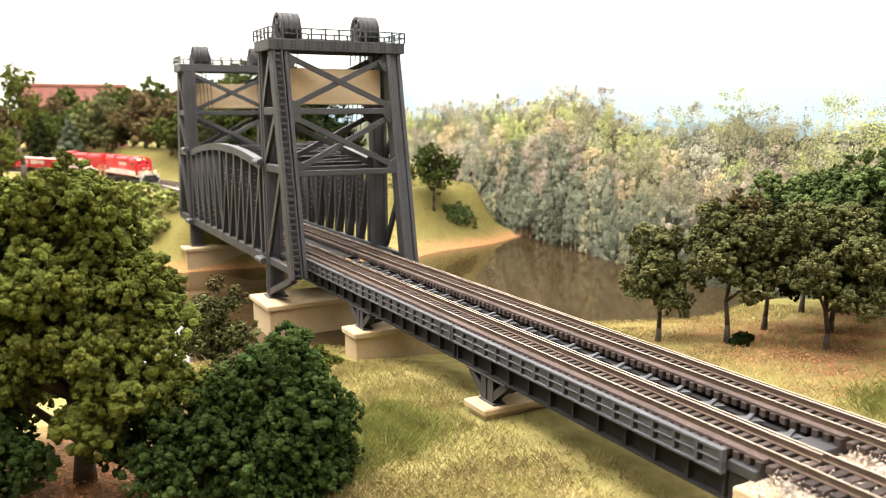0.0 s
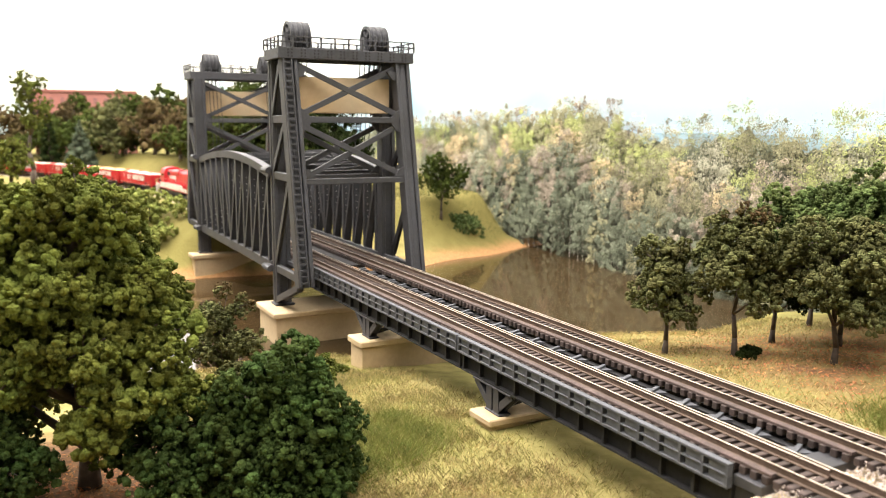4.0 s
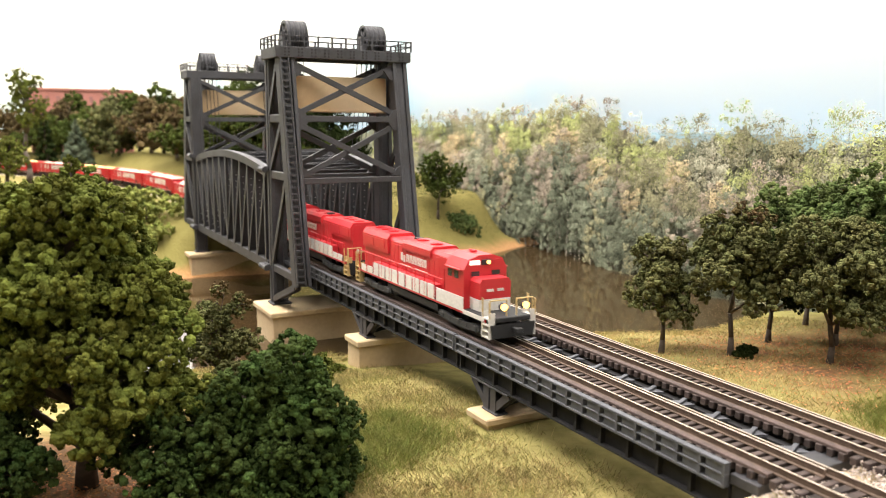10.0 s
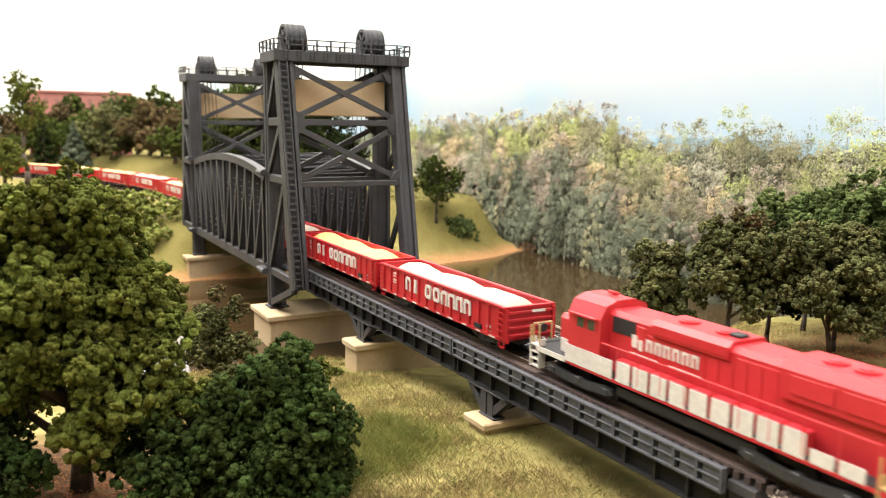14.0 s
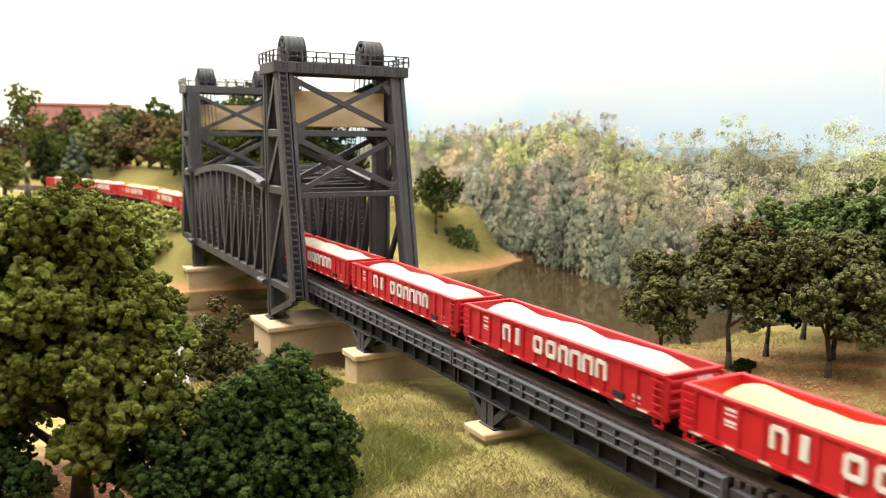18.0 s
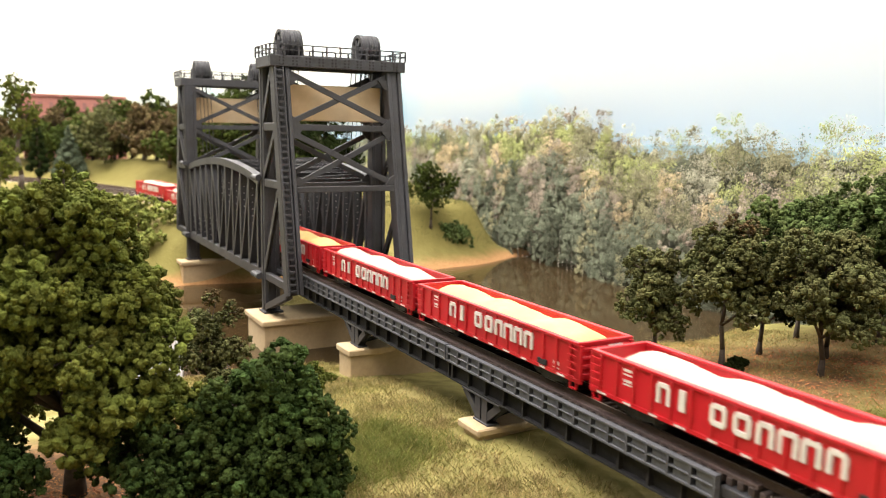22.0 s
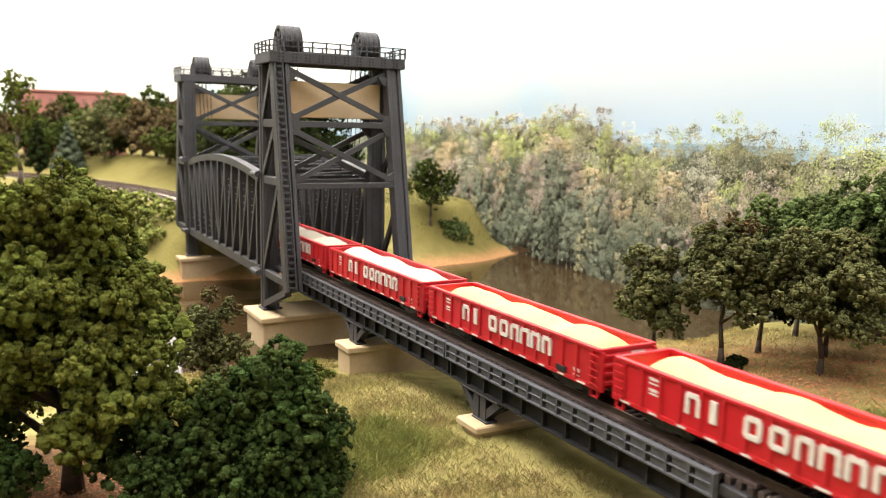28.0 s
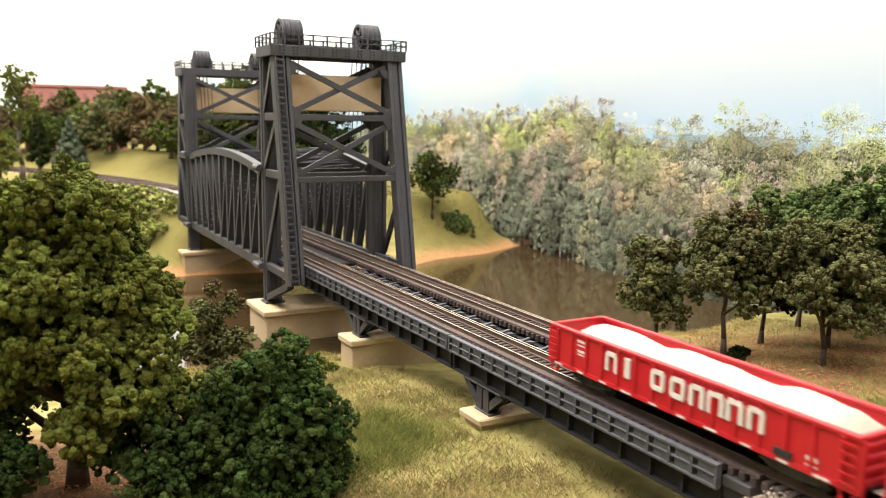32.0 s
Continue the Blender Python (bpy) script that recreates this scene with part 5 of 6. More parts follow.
def gondola():
    """A high-sided gondola, centred on its length, front towards +x."""
    L, W, z0, z1 = 98.0, 9.5, 4.6, 16.4
    g = thing("gondola_car", (0, 0, 0), "red steel gondola car heaped with white sand, white side lettering blocks", "rail car", "gondola cars of the train")
    h = L / 2
    body = part("floor", Shape().box(-h, h, -W, W, z0 + 0.6, z0 + 1.4), RED, g)
    for side in (-1, 1):
        part("side_wall", Shape().box(-h, h, side * W - side * 0.7, side * W, z0 + 1.4, z1 - 0.5), RED, g)
    for e in (-1, 1):
        part("end_wall", Shape().box(e * h - e * 0.7, e * h, -W + 0.7, W - 0.7, z0 + 1.4, z1 - 0.5), RED, g)
    part("underframe", Shape().box(-h + 1, h - 1, -3, 3, 3.4, z0 + 0.6).box(-30, 30, -8, 8, z0 - 0.2, z0 + 0.6), BLACK, g)
    rim = Shape()
    for side in (-1, 1):
        rim.box(-h - 0.2, h + 0.2, side * W - side * 1.0, side * W + side * 0.55, z1 - 0.9, z1, 0.12)
    for e in (-1, 1):
        rim.box(e * h - e * 0.9, e * h + e * 0.4, -W + 1, W - 1, z1 - 0.9, z1, 0.12)
    part("top_rail", rim, RED, g)
    for side in (-1, 1):
        part("side_sill", Shape().box(-h, h, side * W, side * W + side * 0.35, z0 + 0.2, z0 + 1.2), RED, g)
        rib = None
        for k in range(15):
            x = -h + 3.4 + (L - 6.8) * k / 14
            if rib is None:
                rib = part("side_rib", Shape().box(x - 0.55, x + 0.55, side * W, side * (W + 0.5), z0 + 1.2, z1 - 0.9, 0.12), RED, g, own=(x, side * W, 10))
            else:
                again(rib, x, side * W, 10)
        # lettering blocks between the ribs, rear to front as read
        y = side * (W + 0.02)
        d = 1 if side < 0 else -1
        # plain blocks: open arches, rings and solid bars
        for form, cx, w in (("arch", -21.8, 4.6), ("bar", -15.6, 1.9), ("ring", -4.6, 4.6), ("ring", 2.1, 4.8), ("arch", 8.2, 4.5), ("arch", 13.9, 4.9), ("arch", 19.4, 4.6), ("arch", 25.1, 4.5)):
            a, b, k, edge = 9.1, 14.3, 1.15, side * (W + 0.56)
            lo, hi = d * cx - 0.5 * w, d * cx + 0.5 * w
            mark = Shape()
            if form == "bar":
                mark.box(lo, hi, y, edge, a, b)
            else:
                foot = a + (0.6 if form == "ring" else 0)
                mark.box(lo, lo + k, y, edge, foot, b - 0.6).box(hi - k, hi, y, edge, foot, b - 0.6)
                mark.box(lo + 0.5, hi - 0.5, y, edge - side * 0.01, b - k, b)
                if form == "ring":
                    mark.box(lo + 0.5, hi - 0.5, y, edge - side * 0.01, a, a + k)
            part("lettering_block", mark, WHITE, g)
        for cx, w, a, b in ((-35.0, 3.4, 13.5, 14.2), (-35.0, 3.4, 12.5, 12.9), (-35.0, 3.2, 10.7, 11.4), (-35.0, 3.2, 9.9, 10.3), (39.0, 2.6, 7.6, 8.6), (39.0, 2.6, 6.4, 6.8)):
            part("data_plate", Shape().box(d * cx - w / 2, d * cx + w / 2, y, side * (W + 0.1), a, b), WHITE, g)
        for k in range(10):
            cx = -44.5 + 9.6 * k
            part("sill_mark", Shape().box(cx - 2.0 + (0.9 if k % 3 else 0), cx + 1.6, side * (W + 0.36), side * (W + 0.46), z0 + 0.4, z0 + 0.95), WHITE, g)
        part("weigh_panel", Shape().box(d * 32.4 - 2.2, d * 32.4 + 2.2, side * W, side * (W + 0.6), 6.1, 7.7), BLACK, g)
        for e in (-1, 1):
            x = e * (h - 2.0)
            for k in range(5):
                part("ladder_rung", Shape().box(x - 1.7, x + 1.7, side * (W + 0.7), side * (W + 1.0), 6.2 + 2.0 * k, 6.6 + 2.0 * k), RED, g)
            part("step", Shape().box(x - 1.6, x + 1.6, side * (W - 0.5), side * (W + 0.2), 2.6, 3.0).box(x - 1.6, x - 1.2, side * (W - 0.5), side * (W + 0.2), 3.0, 5).box(x + 1.2, x + 1.6, side * (W - 0.5), side * (W + 0.2), 3.0, 5), RED, g)
    for e in (-1, 1):
        for k in range(4):
            part("end_rib", Shape().box(e * h, e * (h + 0.7), -W, W, 6.2 + 2.5 * k, 7.3 + 2.5 * k, 0.2), RED, g)
        part("end_post", Shape().box(e * h, e * (h + 1.0), -W - 0.1, -W + 1.0, z0, z1 - 0.9), RED, g)
        part("end_post", Shape().box(e * h, e * (h + 1.0), W - 1.0, W + 0.1, z0, z1 - 0.9), RED, g)
        part("end_plate", Shape().box(e * (h + 0.7), e * (h + 0.82), 0.5, 5.5, 14.0, 15.0), WHITE, g)
        coupler(g, e * h, e)
        bogie(g, e * 33.0, 2, 11.0, 6.6)
    return g


def sand_load(seed, kind):
    """Heaped sand, three soft humps, filling the body."""
    rnd = random.Random(seed)
    nx, ny = 70, 18
    hx, hy = 47.6, 8.7
    ph = [rnd.uniform(0, 6.3) for _ in range(3)]
    v = []
    for i in range(nx + 1):
        for j in range(ny + 1):
            x, y = -hx + 2 * hx * i / nx, -hy + 2 * hy * j / ny
            u = x / hx
            end = ease(1.0, 0.8, abs(u))
            hump = 1.0 + 0.38 * math.cos(u * 9.2 + ph[0] * 0.25) + 0.16 * math.cos(u * 17 + ph[1])
            cross = (1 - (abs(y) / hy) ** 2.4)
            z = 11.6 + 2.0 * end + (1.0 + 2.1 * hump) * end * cross + 0.25 * noise.noise((x / 3 + seed, y / 3, 0))
            v.append((x, y, z))
    f = [(i * (ny + 1) + j, (i + 1) * (ny + 1) + j, (i + 1) * (ny + 1) + j + 1, i * (ny + 1) + j + 1) for i in range(nx) for j in range(ny)]
    sh = Shape()
    sh.add(v, f)
    sh.box(-hx, hx, -hy, hy, 6.2, 11.0)
    return sh


def locomotive():
    """A six-axle road switcher, short nose towards +x, centred on its length."""
    L = 119.0
    h = L / 2
    g = thing("locomotive", (0, 0, 0), "bright red diesel locomotive with white sill panels and lit headlights", "locomotive", "locomotives of the train")
    part("frame", Shape().box(-h + 2, h - 2, -8.4, 8.4, 6.6, 8.2, 0.2), BLACK, g)
    part("walkway", Shape().box(-h + 1, h - 1, -9.3, 9.3, 8.2, 8.8, 0.1), BLACK, g)
    hood = Shape()
    hood.slab([(-5.6, 8.8), (5.6, 8.8), (5.6, 25.2), (4.6, 26.6), (-4.6, 26.6), (-5.6, 25.2)], 0, -h + 2.4, h - 32.5)
    part("long_hood", hood, RED_LOCO, g)
    part("radiator_section", Shape().slab([(-6.6, 19), (6.6, 19), (6.8, 25.6), (5.2, 28.0), (-5.2, 28.0), (-6.8, 25.6)], 0, -h + 2.6, -h + 30), RED_LOCO, g)
    part("brake_blister", Shape().slab([(-6.3, 23), (6.3, 23), (6.5, 24), (6.5, 26.2), (5.0, 27.6), (-5.0, 27.6), (-6.5, 26.2), (-6.5, 24)], 0, -15, 10), RED_LOCO, g)
    for x in (-h + 8, -h + 15, -h + 22, -8.5, 3.5):
        z = 28.0 if x < -20 else 27.6
        part("roof_fan", Shape().rod((x, 0, z), (x, 0, z + 0.55), 2.6, 20).rod((x, 0, z + 0.55), (x, 0, z + 0.75), 1.6, 12), RED_LOCO, g)
    part("exhaust_stack", Shape().box(-14, -10.5, -1.6, 1.6, 26.6, 28.4, 0.2), BLACK, g)
    for side in (-1, 1):
        y = side * 5.6
        for k in range(12):
            x = -h + 33 + 4.1 * k
            if -16 < x < 11:
                z1 = 22.6
            else:
                z1 = 24.2
            part("hood_door", Shape().box(x - 1.85, x + 1.85, y, y + side * 0.22, 10.2, z1, 0.06), RED_LOCO, g)
        for k in range(2):
            part("radiator_grille", Shape().box(-h + 5 + 12 * k, -h + 15 + 12 * k, side * 6.7, side * 6.95, 20.6, 24.8, 0.05), RED_LOCO, g)
        part("intake_grille", Shape().box(h - 43, h - 34, y, y + side * 0.3, 20.5, 25.0, 0.05), BLACK if side > 0 else RED_LOCO, g)
        part("emblem_block", Shape().box(side * 17.5, side * 15.6, y, y + side * 0.4, 18.0, 21.6).box(side * 15.0, side * 13.6, y, y + side * 0.4, 17.6, 20.6), WHITE, g)
        for k in range(6):
            ax, bx = side * (12.3 - 3.15 * k), side * (9.9 - 3.15 * k)
            part("lettering_block", Shape().box(ax, ax - side * 0.8, y, y + side * 0.4, 18.0, 21.4).box(bx + side * 0.8, bx, y, y + side * 0.4, 18.0, 21.4).box(ax - side * 0.8, bx + side * 0.8, y, y + side * 0.4, 20.6, 21.4), WHITE, g)
        for a, b in ((18, 8), (4, -7)):
            part("lettering_line", Shape().box(side * a, side * b, y, y + side * 0.4, 15.9, 16.4), WHITE, g)
        # white blocks along the sill
        for k in range(11):
            x = -52.0 + 6.6 * k
            part("sill_panel", Shape().box(x, x + 5.5, side * 9.2, side * 9.45, 8.0, 13.9 if k > 1 else 11.2), WHITE, g)
            part("battery_box", Shape().box(x, x + 5.9, side * 6.4, side * 9.15, 8.8, 14.1, 0.1), RED_LOCO, g) if 2 <= k else None
        part("sill", Shape().box(-h + 3, h - 3, side * 8.6, side * 9.3, 7.1, 8.2, 0.1), RED_LOCO, g)
        part("sill_stripe", Shape().box(21.0, 41.5, side * 9.2, side * 9.45, 8.0, 13.4).box(41.5, 56.0, side * 9.2, side * 9.45, 7.2, 8.8), WHITE, g)
        # handrails
        part("hand_rail", Shape().rod((-h + 5, side * 9.3, 17.4), (h - 34, side * 9.3, 17.4), 0.24, 6), RED_LOCO, g)
        for k in range(10):
            x = -h + 5 + 8.2 * k
            part("stanchion", Shape().rod((x, side * 9.3, 8.8), (x, side * 9.3, 17.4), 0.24, 5), RED_LOCO, g)
        part("air_tank", Shape().rod((-h + 36, side * 6.8, 5.6), (-h + 50, side * 6.8, 5.6), 1.3, 10), BLACK, g)
        for e in (-1, 1):
            x = e * (h - 2.6)
            paint = BRASS if e < 0 else WHITE
            well = part("step_well", Shape().box(x - 2.4, x - 2.0, side * 7.0, side * 9.5, 1.4, 11.0), paint, g, "ochre step well" if e < 0 else "white step well")
            part("stringer", Shape().box(x + 2.0, x + 2.4, side * 7.0, side * 9.5, 1.4, 11.0), paint, well)
            for k in range(4):
                part("tread", Shape().box(x - 2.2, x + 2.2, side * 7.2, side * 9.4, 1.6 + 2.3 * k, 2.1 + 2.3 * k), paint, well)
            part("corner_rail", Shape().rod((x - 2.2, side * 9.2, 9), (x - 2.2, side * 9.2, 16), 0.3, 6).rod((x + 2.2, side * 9.2, 9), (x + 2.2, side * 9.2, 15), 0.3, 6), BRASS, g)
    part("fuel_tank", Shape().slab([(-8.2, 6.0), (8.2, 6.0), (8.2, 3.6), (6.2, 1.9), (-6.2, 1.9), (-8.2, 3.6)], 0, -26, 20), BLACK, g)
    # cab and nose
    cx0, cx1 = h - 32.5, h - 18.5
    cab = part("cab", Shape().slab([(-8.9, 8.8), (8.9, 8.8), (8.9, 23.6), (7.0, 27.4), (3.0, 28.9), (-3.0, 28.9), (-7.0, 27.4), (-8.9, 23.6)], 0, cx0, cx1), RED_LOCO, g)
    for side in (-1, 1):
        for k in range(2):
            part("side_window", Shape().box(cx0 + 2.4 + 4.6 * k, cx0 + 5.4 + 4.6 * k, side * 8.85, side * 9.0, 19.8, 22.6), GLASS, cab)
        part("windscreen", Shape().box(cx1, cx1 + 0.2, side * 2.6, side * 6.0, 20.6, 22.8), GLASS, cab)
        part("number_board", Shape().box(cx1, cx1 + 0.5, side * 2.6, side * 6.6, 25.4, 27.0), NUMBER_GLOW if side < 0 else RED_LOCO, cab)
        part("awning", Shape().box(cx0 + 1.4, cx1 - 1.2, side * 8.9, side * 10.2, 23.4, 23.8), RED_LOCO, cab)
    part("headlight", Shape().box(cx1, cx1 + 0.8, -1.8, 1.8, 25.2, 27.2, 0.2), BLACK, cab)
    part("headlight_lens", Shape().rod((cx1 + 0.8, 0.8, 26.2), (cx1 + 1.0, 0.8, 26.2), 0.75, 12), LAMP_GLOW, cab, "lit warm headlight")
    part("cab_roof_horn", Shape().rod((cx0 + 5, -1.2, 29.6), (cx0 + 9, -1.2, 29.6), 0.5, 8).box(cx0 + 6, cx0 + 7, -1.6, -0.8, 28.8, 29.6), RED_LOCO, cab)
    part("nose", Shape().slab([(-6.4, 13.4), (6.4, 13.4), (6.4, 19.6), (5.4, 21.0), (-5.4, 21.0), (-6.4, 19.6)], 0, cx1, h - 11.6), RED_LOCO, g)
    part("nose_base", Shape().box(cx1, h - 11.6, -6.4, 6.4, 8.8, 13.4, 0.2), WHITE, g, "white lower nose")
    part("nose_emblem", Shape().box(h - 11.6, h - 11.4, -3.6, -0.8, 16.2, 17.2).box(h - 11.6, h - 11.4, 0.8, 3.4, 16.2, 17.2), WHITE, g)
    part("anticlimber", Shape().box(h - 2.5, h + 0.6, -7.0, 7.0, 7.4, 9.2, 0.3), BLACK, g)
    part("pilot", Shape().slab([(-9.0, 6.6), (9.0, 6.6), (8.2, 1.6), (-8.2, 1.6)], 0, h - 0.8, h + 0.4), BLACK, g)
    part("rear_pilot", Shape().slab([(-8.6, 8.0), (8.6, 8.0), (8.0, 1.8), (-8.0, 1.8)], 0, -h - 0.2, -h + 1.0), BLACK, g)
    for side in (-1, 1):
        d = part("ditch_light", Shape().rod((h - 0.2, side * 4.4, 13.2), (h + 1.2, side * 4.4, 13.2), 1.5, 14), BLACK, g)
        part("lens", Shape().rod((h + 1.2, side * 4.4, 13.2), (h + 1.45, side * 4.4, 13.2), 1.35, 14), LAMP_GLOW, d, "glowing warm lens")
        part("front_rail", Shape().rod((h - 1, side * 2.0, 9), (h - 1, side * 2.0, 15.4), 0.26, 6).rod((h - 1, side * 8.6, 9), (h - 1, side * 8.6, 15.4), 0.26, 6).rod((h - 1, side * 2.0, 15.4), (h - 1, side * 8.6, 15.4), 0.26, 6), BRASS, g)
        part("rear_rail", Shape().rod((-h + 1, side * 2.0, 9), (-h + 1, side * 2.0, 15.4), 0.26, 6).rod((-h + 1, side * 8.6, 9), (-h + 1, side * 8.6, 15.4), 0.26, 6).rod((-h + 1, side * 2.0, 15.4), (-h + 1, side * 8.6, 15.4), 0.26, 6), BRASS, g)
        part("rear_mark", Shape().box(-h + 2.1, -h + 2.4, side * 2.4 - 1.4, side * 2.4 + 1.4, 12.4, 14.4), WHITE, g)
    for e in (-1, 1):
        coupler(g, e * (h + 0.3), e)
        bogie(g, e * 36.5, 3, 24.0, 8.0)
    g.scale = (1, 1, 0.94)
    return g


# offsets along the train of each vehicle's centre, behind the leading steps
TRAIN = []
lead = locomotive()
TRAIN.append((lead, -52.5, 0.0))
second = copy_thing(lead, pose(0, 0, 0))
tagged(second, "bright red diesel locomotive coupled back to front, white sill panels")
for child in second.children_recursive:
    if child.name.startswith(("lens", "headlight_lens")):
        child.data = child.data.copy()
        child.data.materials[0] = GLASS
        child["label"] = "unlit lens"
TRAIN.append((second, -181.5, 180.0))
SANDS = "WYWWWYWYYYWW"
car = gondola()
for k, c in enumerate(SANDS):
    ob = car if k == 0 else copy_thing(car, pose(0, 0, 0))
    TRAIN.append((ob, -255.0 - 49.0 - 104.5 * k, 0.0))
for k, c in enumerate(SANDS):
    ob = TRAIN[2 + k][0]
    part("sand_load", sand_load(40 + k, c), SAND_WHITE if c == "W" else SAND_YELLOW, ob, "heaped white sand" if c == "W" else "heaped yellow sand", smooth=True)
    if c == "Y":
        tagged(ob, "red steel gondola car heaped with yellow sand, white side lettering blocks")

# seconds and the place of the train's leading steps along the line
TRAIN_ROWS = ((0, -786), (1.5, -687), (3.5, -553), (7, -319), (9, -187), (11, -53), (13, 84), (14.5, 188), (17, 364), (20, 575.5), (23, 787), (25, 930), (27.5, 1109), (29, 1214), (30.5, 1318), (32, 1428))


def train_at(t):
    """Smooth progress of the train, millimetres along the line."""
    ts, xs = [r[0] for r in TRAIN_ROWS], [r[1] for r in TRAIN_ROWS]
    n = len(ts)
    i = max(0, min(n - 2, sum(a <= t for a in ts) - 1))
    rate = lambda j: (xs[min(n - 1, j + 1)] - xs[max(0, j - 1)]) / (ts[min(n - 1, j + 1)] - ts[max(0, j - 1)])
    w = ts[i + 1] - ts[i]
    u = (t - ts[i]) / w
    return (2 * u ** 3 - 3 * u ** 2 + 1) * xs[i] + (u ** 3 - 2 * u ** 2 + u) * w * rate(i) + (3 * u ** 2 - 2 * u ** 3) * xs[i + 1] + (u ** 3 - u ** 2) * w * rate(i + 1)


def motions():
    """The train runs along the line over the bridge."""
    for ob, behind, turn in TRAIN:
        rows = []
        for k in range(65):
            x, y, z, a = line(train_at(k / 2) + behind)
            rows.append((k / 2, pose(x * MM, y * MM, z * MM, 0, 0, a + turn)))
        walk(ob, rows)

# ---- static grass ----
def grass(name, spots, lengths, material, seed, label):
    """Single blades, each a slim bent sliver standing in the ground."""
    rng = np.random.default_rng(seed)
    p = np.array(spots)
    n = len(p)
    a = rng.random(n) * 2 * np.pi
    tilt = 0.4 + 1.3 * rng.random(n)
    l = lengths[0] + (lengths[1] - lengths[0]) * rng.random(n)
    side_w = 0.075
    lean = np.stack([np.cos(a) * tilt, np.sin(a) * tilt, np.ones(n)], 1)
    lean /= np.linalg.norm(lean, axis=1)[:, None]
    b = rng.random(n) * 2 * np.pi
    side = np.stack([np.cos(b), np.sin(b), np.zeros(n)], 1) * side_w
    tip = p + lean * l[:, None]
    mid = p + lean * (l * 0.55)[:, None] + (0, 0, 0.25)
    v = np.stack([p - side, p + side, mid + side * 0.8, tip, mid - side * 0.8], 1).reshape(-1, 3)
    f = np.arange(5 * n).reshape(-1, 5)
    me = bpy.data.meshes.new(name)
    base = np.array(p.mean(0))
    me.from_pydata(((v - base) * MM).tolist(), [], f.tolist())
    me.materials.append(material)
    me.update()
    ob = new(name, me)
    ob.location = Vector(base) * MM
    return tagged(ob, label, "grass", "grass tufts", "stuff")


def scatter(n, x0, x1, y0, y1, seed, keep):
    rng = random.Random(seed)
    out = []
    while len(out) < n:
        x, y = rng.uniform(x0, x1), rng.uniform(y0, y1)
        if rng.random() < keep(x, y):
            out.append((x, y, height(x, y) - 0.3))
    return out


def open_ground(x, y):
    if x < shore_near(y) + 9 or (-20 < y < 47 and x > -6) or (-122 < x < -103 and -18 < y < 45) or (-236 < x < -212 and -19 < y < 46):
        return 0.0
    return 0.35 + 0.65 * ease(-0.25, 0.3, noise.noise((x / 26, y / 26, 5)))


near_side = lambda x, y: open_ground(x, y) * (0.25 if y > -12 else 1)
grass("static_grass", scatter(62000, -262, 6, -110, 2, 1, near_side), (1.6, 3.8), LEAF["grass"], 5, "short yellow-green static grass on the near bank")
grass("static_grass", scatter(44000, -262, 6, -110, 2, 2, near_side), (1.8, 4.4), LEAF["straw"], 6, "dry straw-coloured static grass on the near bank")
field = lambda x, y: open_ground(x, y) * (1 - 0.8 * ease(105, 140, y) * ease(-200, -150, x))
grass("static_grass", scatter(26000, -235, 40, 44, 235, 3, field), (1.6, 3.4), LEAF["straw"], 7, "dry straw-coloured static grass under the trees")
grass("static_grass", scatter(15000, -235, 40, 44, 235, 4, field), (1.6, 3.4), LEAF["grass"], 8, "short green static grass under the trees")
far_side = lambda x, y: 1.0 if height(x, y) > -34 and off_track(x, y) > 24 else 0.0
grass("static_grass", scatter(7000, -720, -540, 60, 290, 9, far_side), (2.0, 4.5), LEAF["grass"], 11, "short green static grass on the far hill")
grass("static_grass", scatter(12000, -720, -540, 60, 290, 10, far_side), (2.0, 4.5), LEAF["olive"], 12, "short olive static grass on the far hill")


def grass_clump(x, y, wide, count, lengths, leaf, seed, label):
    """Long wiry blades standing together."""
    rng = random.Random(seed)
    spots = []
    for k in range(count):
        px, py = x + rng.gauss(0, wide * 0.26), y + rng.gauss(0, wide * 0.26)
        spots.append((px, py, height(px, py) - 0.3 + rng.random() * 1.6))
    ob = grass("grass_clump", spots, lengths, LEAF[leaf], seed, label)
    return tagged(ob, label, "grass", "grass clumps", "stuff")


for x, y, wide, n, leaf, seed in ((-112, -38, 26, 1500, "weed", 901), (-103, -50, 24, 1400, "weed", 902), (-120, -52, 22, 1000, "weed", 903), (-98, -64, 24, 1200, "weed", 904), (-128, -40, 16, 600, "weed", 905)):
    grass_clump(x, y, wide, n, (3.0, 6.5), leaf, seed, "long wiry green weeds in the static grass")
    grass_clump(x + 2, y - 2, wide * 0.9, n // 2, (2.5, 5.5), "grass", seed + 50, "long wiry pale green weeds in the static grass")
grass_clump(-44, 112, 34, 2200, (4.0, 8.0), "weed", 906, "long bright green grass clump in the dry field")
grass_clump(-178, 92, 30, 900, (2.5, 5.0), "weed", 907, "low green grass clump near the river")

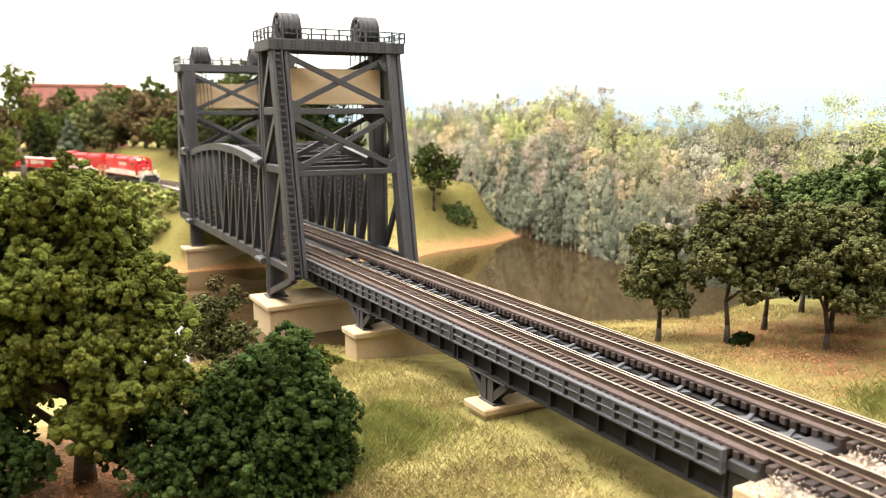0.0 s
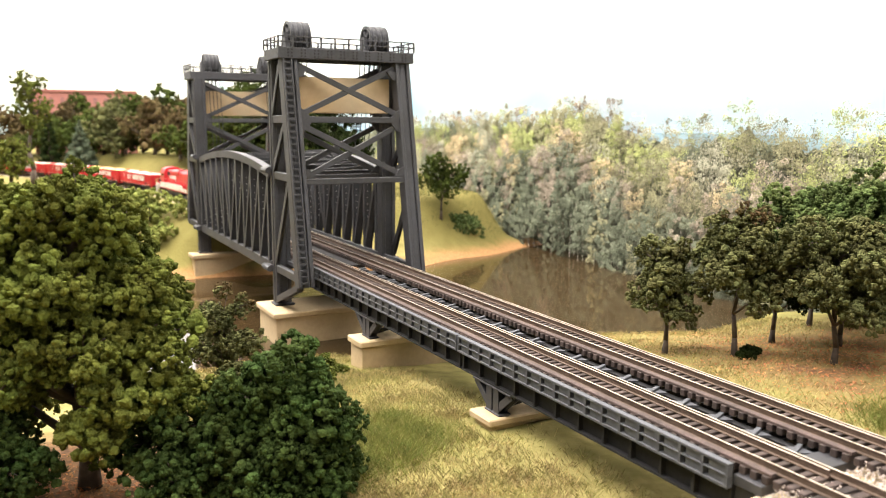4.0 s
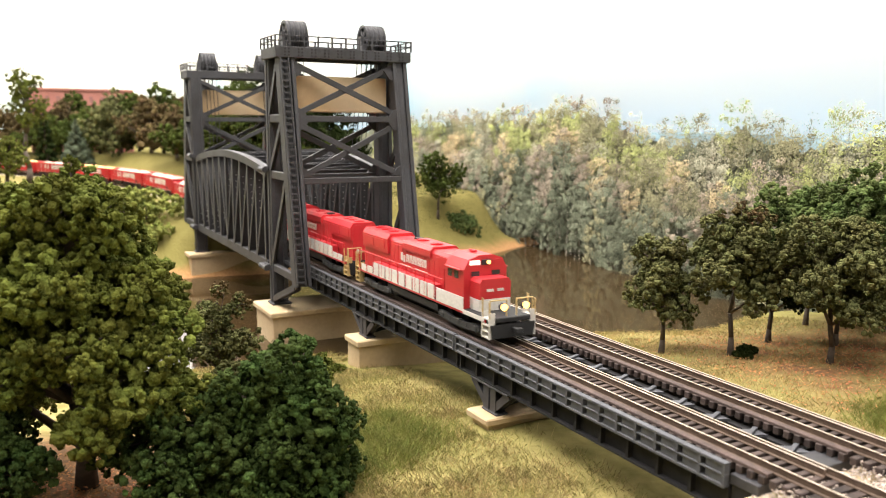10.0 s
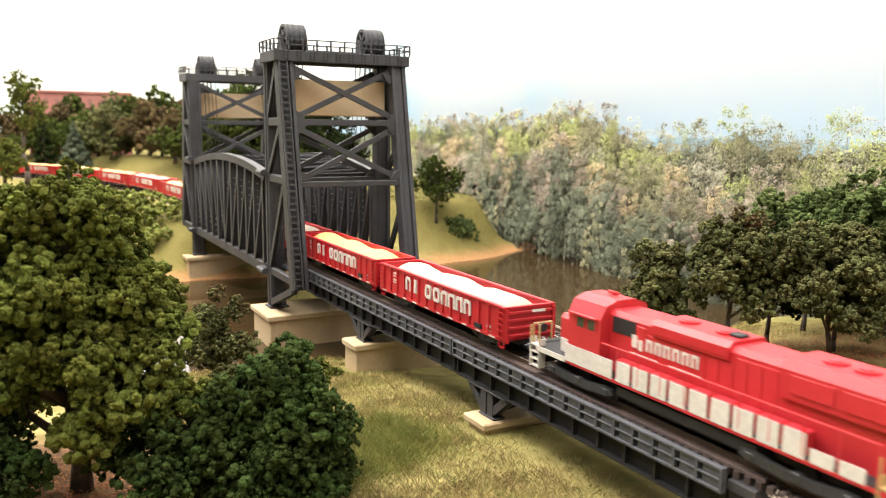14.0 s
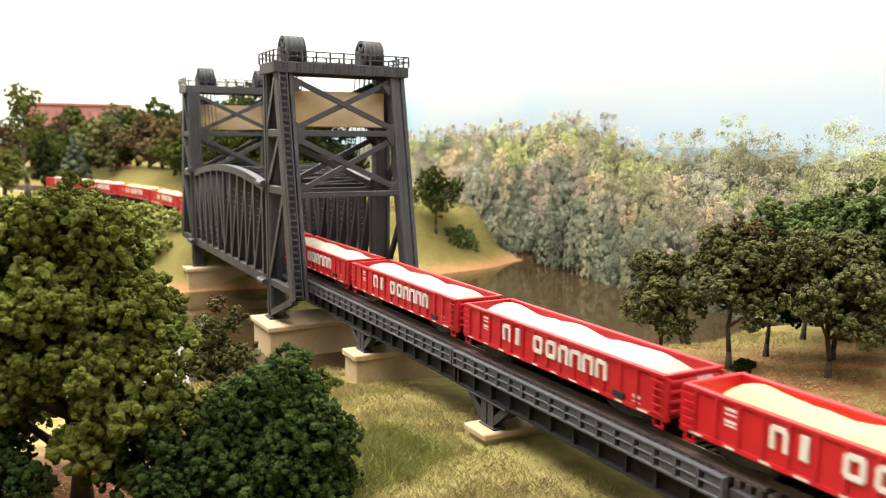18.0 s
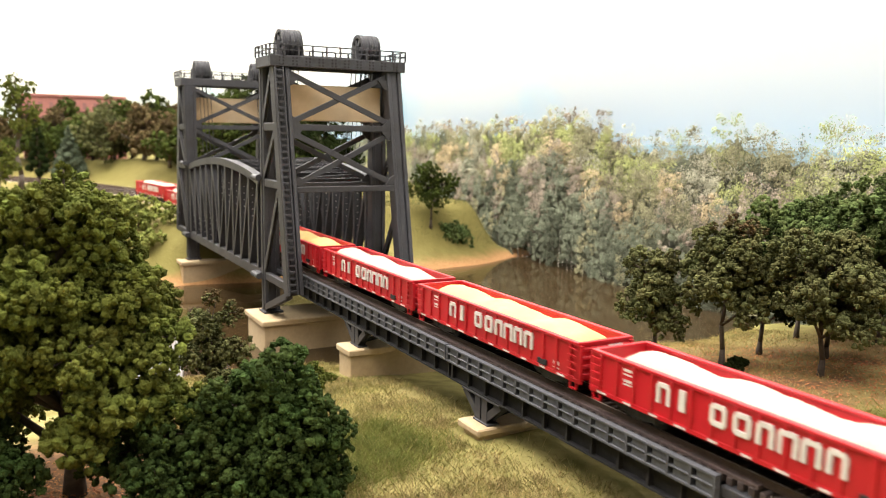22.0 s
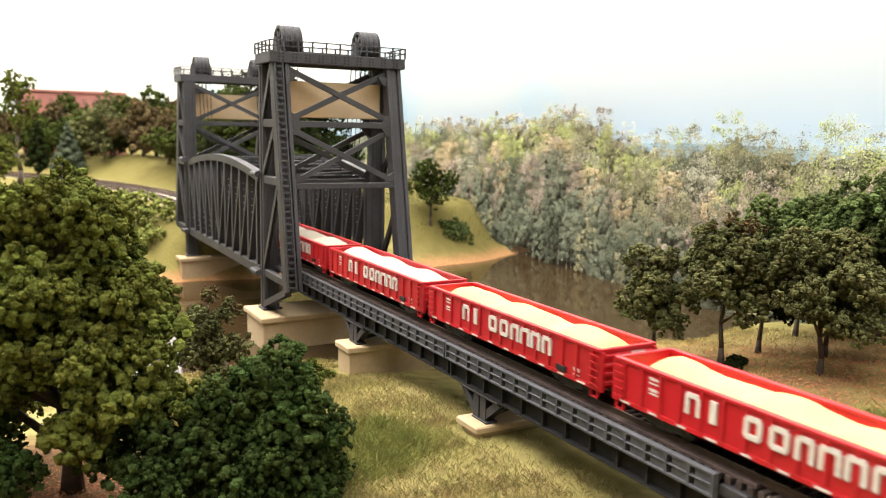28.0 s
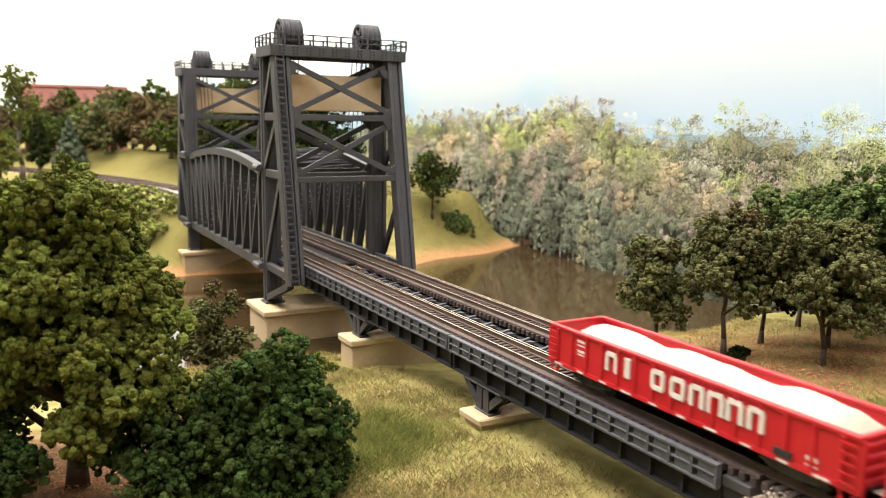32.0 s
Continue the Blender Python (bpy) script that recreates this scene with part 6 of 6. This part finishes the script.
# ---- undergrowth and stones ----
def weeds(x, y, wide, tall, leaf, seed, label, deep=1.0):
    """A low ragged bush of wiry tufts."""
    z = height(x, y)
    t = thing("bush", (x, y, z), label, "bush", "low bushes")
    rnd = random.Random(seed)
    clumps = []
    for k in range(34):
        a, r = rnd.uniform(0, 6.28), wide * 0.5 * math.sqrt(rnd.random())
        bx, by = x + deep * r * math.cos(a), y + r * math.sin(a)
        hgt = tall * (1 - 0.6 * (2 * r / wide) ** 2) * rnd.uniform(0.2, 0.8)
        clumps.append((bx, by, height(bx, by) + hgt, max(1.6, wide * rnd.uniform(0.09, 0.15))))
    crown_mesh("crown", clumps, 1.0, LEAF[leaf], t, seed)
    part("stem", Shape().rod((x, y, z - 1), (x + 0.5, y, z + tall * 0.5), 0.6, 6, r2=0.3), BARK, t)
    return t


weeds(-214, -34, 22, 10, "spring", 704, "yellow-green bush below the pier")
weeds(-196, -46, 20, 9, "spring", 705, "yellow-green bush below the pier")
weeds(-544, 225, 36, 11, "leafy", 706, "soft dark green bush on the grassy hill", 0.4)
weeds(-592, -50, 62, 28, "weed", 707, "round yellow-green bush beside the far abutment")
weeds(-128, 131, 10, 6, "deep", 709, "small dark bush at the foot of a tree")
weeds(-1000, -70, 30, 18, "spring", 710, "small yellow bush by the track")


def gravel():
    """Loose pale ballast round the track beyond the bridge end."""
    rng = np.random.default_rng(21)
    v, f = [], []
    ico = [(0, 0, 1), (0.9, 0, 0.2), (0.1, 0.9, 0.1), (-0.9, 0.1, 0.2), (0, -0.9, 0.15), (0, 0, -0.8)]
    tri = [(0, 1, 2), (0, 2, 3), (0, 3, 4), (0, 4, 1), (5, 2, 1), (5, 3, 2), (5, 4, 3), (5, 1, 4)]
    n = 0
    while n < 15000:
        x, y = rng.uniform(3, 95), rng.uniform(-20, 47)
        if abs(abs(y) - 4.9) < 0.9 or abs(abs(y - TRACK_GAP) - 4.9) < 0.9:
            continue
        on_tie = (abs(y) < 8.3 or abs(y - TRACK_GAP) < 8.3)
        s = rng.uniform(0.2, 0.45)
        z = rng.uniform(-3.8, -3.1) if not on_tie else rng.uniform(-3.2, -2.35)
        a = rng.uniform(0, 6.28)
        c, d = math.cos(a) * s, math.sin(a) * s
        k = len(v)
        v += [(x + p[0] * c - p[1] * d, y + p[0] * d + p[1] * c, z + p[2] * s * 0.8) for p in ico]
        f += [tuple(i + k for i in q) for q in tri]
        n += 1
    sh = Shape()
    sh.v, sh.f, sh.m = v, f, [0] * len(f)
    ob = new("ballast", sh.mesh("ballast", [GRAVEL], (40, 0, -4)))
    ob.location = Vector((40, 0, -4)) * MM
    tagged(ob, "loose pale pinkish ballast stones round the track", "gravel", "", "stuff")


gravel()


def fallen_leaves():
    rng = np.random.default_rng(31)
    v, f = [], []
    for k in range(11000):
        if k % 3 == 0:
            x, y = rng.normal(-100, 24), rng.normal(-136, 18)
        else:
            x, y = rng.normal(-100, 44), rng.normal(158, 34)
        if y < 60 and y > -100 or x < shore_near(y) + 15:
            continue
        z = height(x, y) + rng.uniform(0.2, 1.2)
        a, s = rng.uniform(0, 6.28), rng.uniform(0.3, 0.75)
        c, d = math.cos(a) * s, math.sin(a) * s
        t = rng.uniform(-0.4, 0.4)
        i = len(v)
        v += [(x + c, y + d, z + t * s), (x - d * 0.6, y + c * 0.6, z), (x - c, y - d, z - t * s), (x + d * 0.6, y - c * 0.6, z + 0.15)]
        f.append((i, i + 1, i + 2, i + 3))
    sh = Shape()
    sh.v, sh.f, sh.m = v, f, [0] * len(f)
    ob = new("leaf_litter", sh.mesh("leaf_litter", [LEAF["litter"]], (-112, 150, -36)))
    ob.location = Vector((-112, 150, -36)) * MM
    tagged(ob, "scattered orange-brown fallen leaves under the trees", "leaves", "", "stuff")


fallen_leaves()


motions()
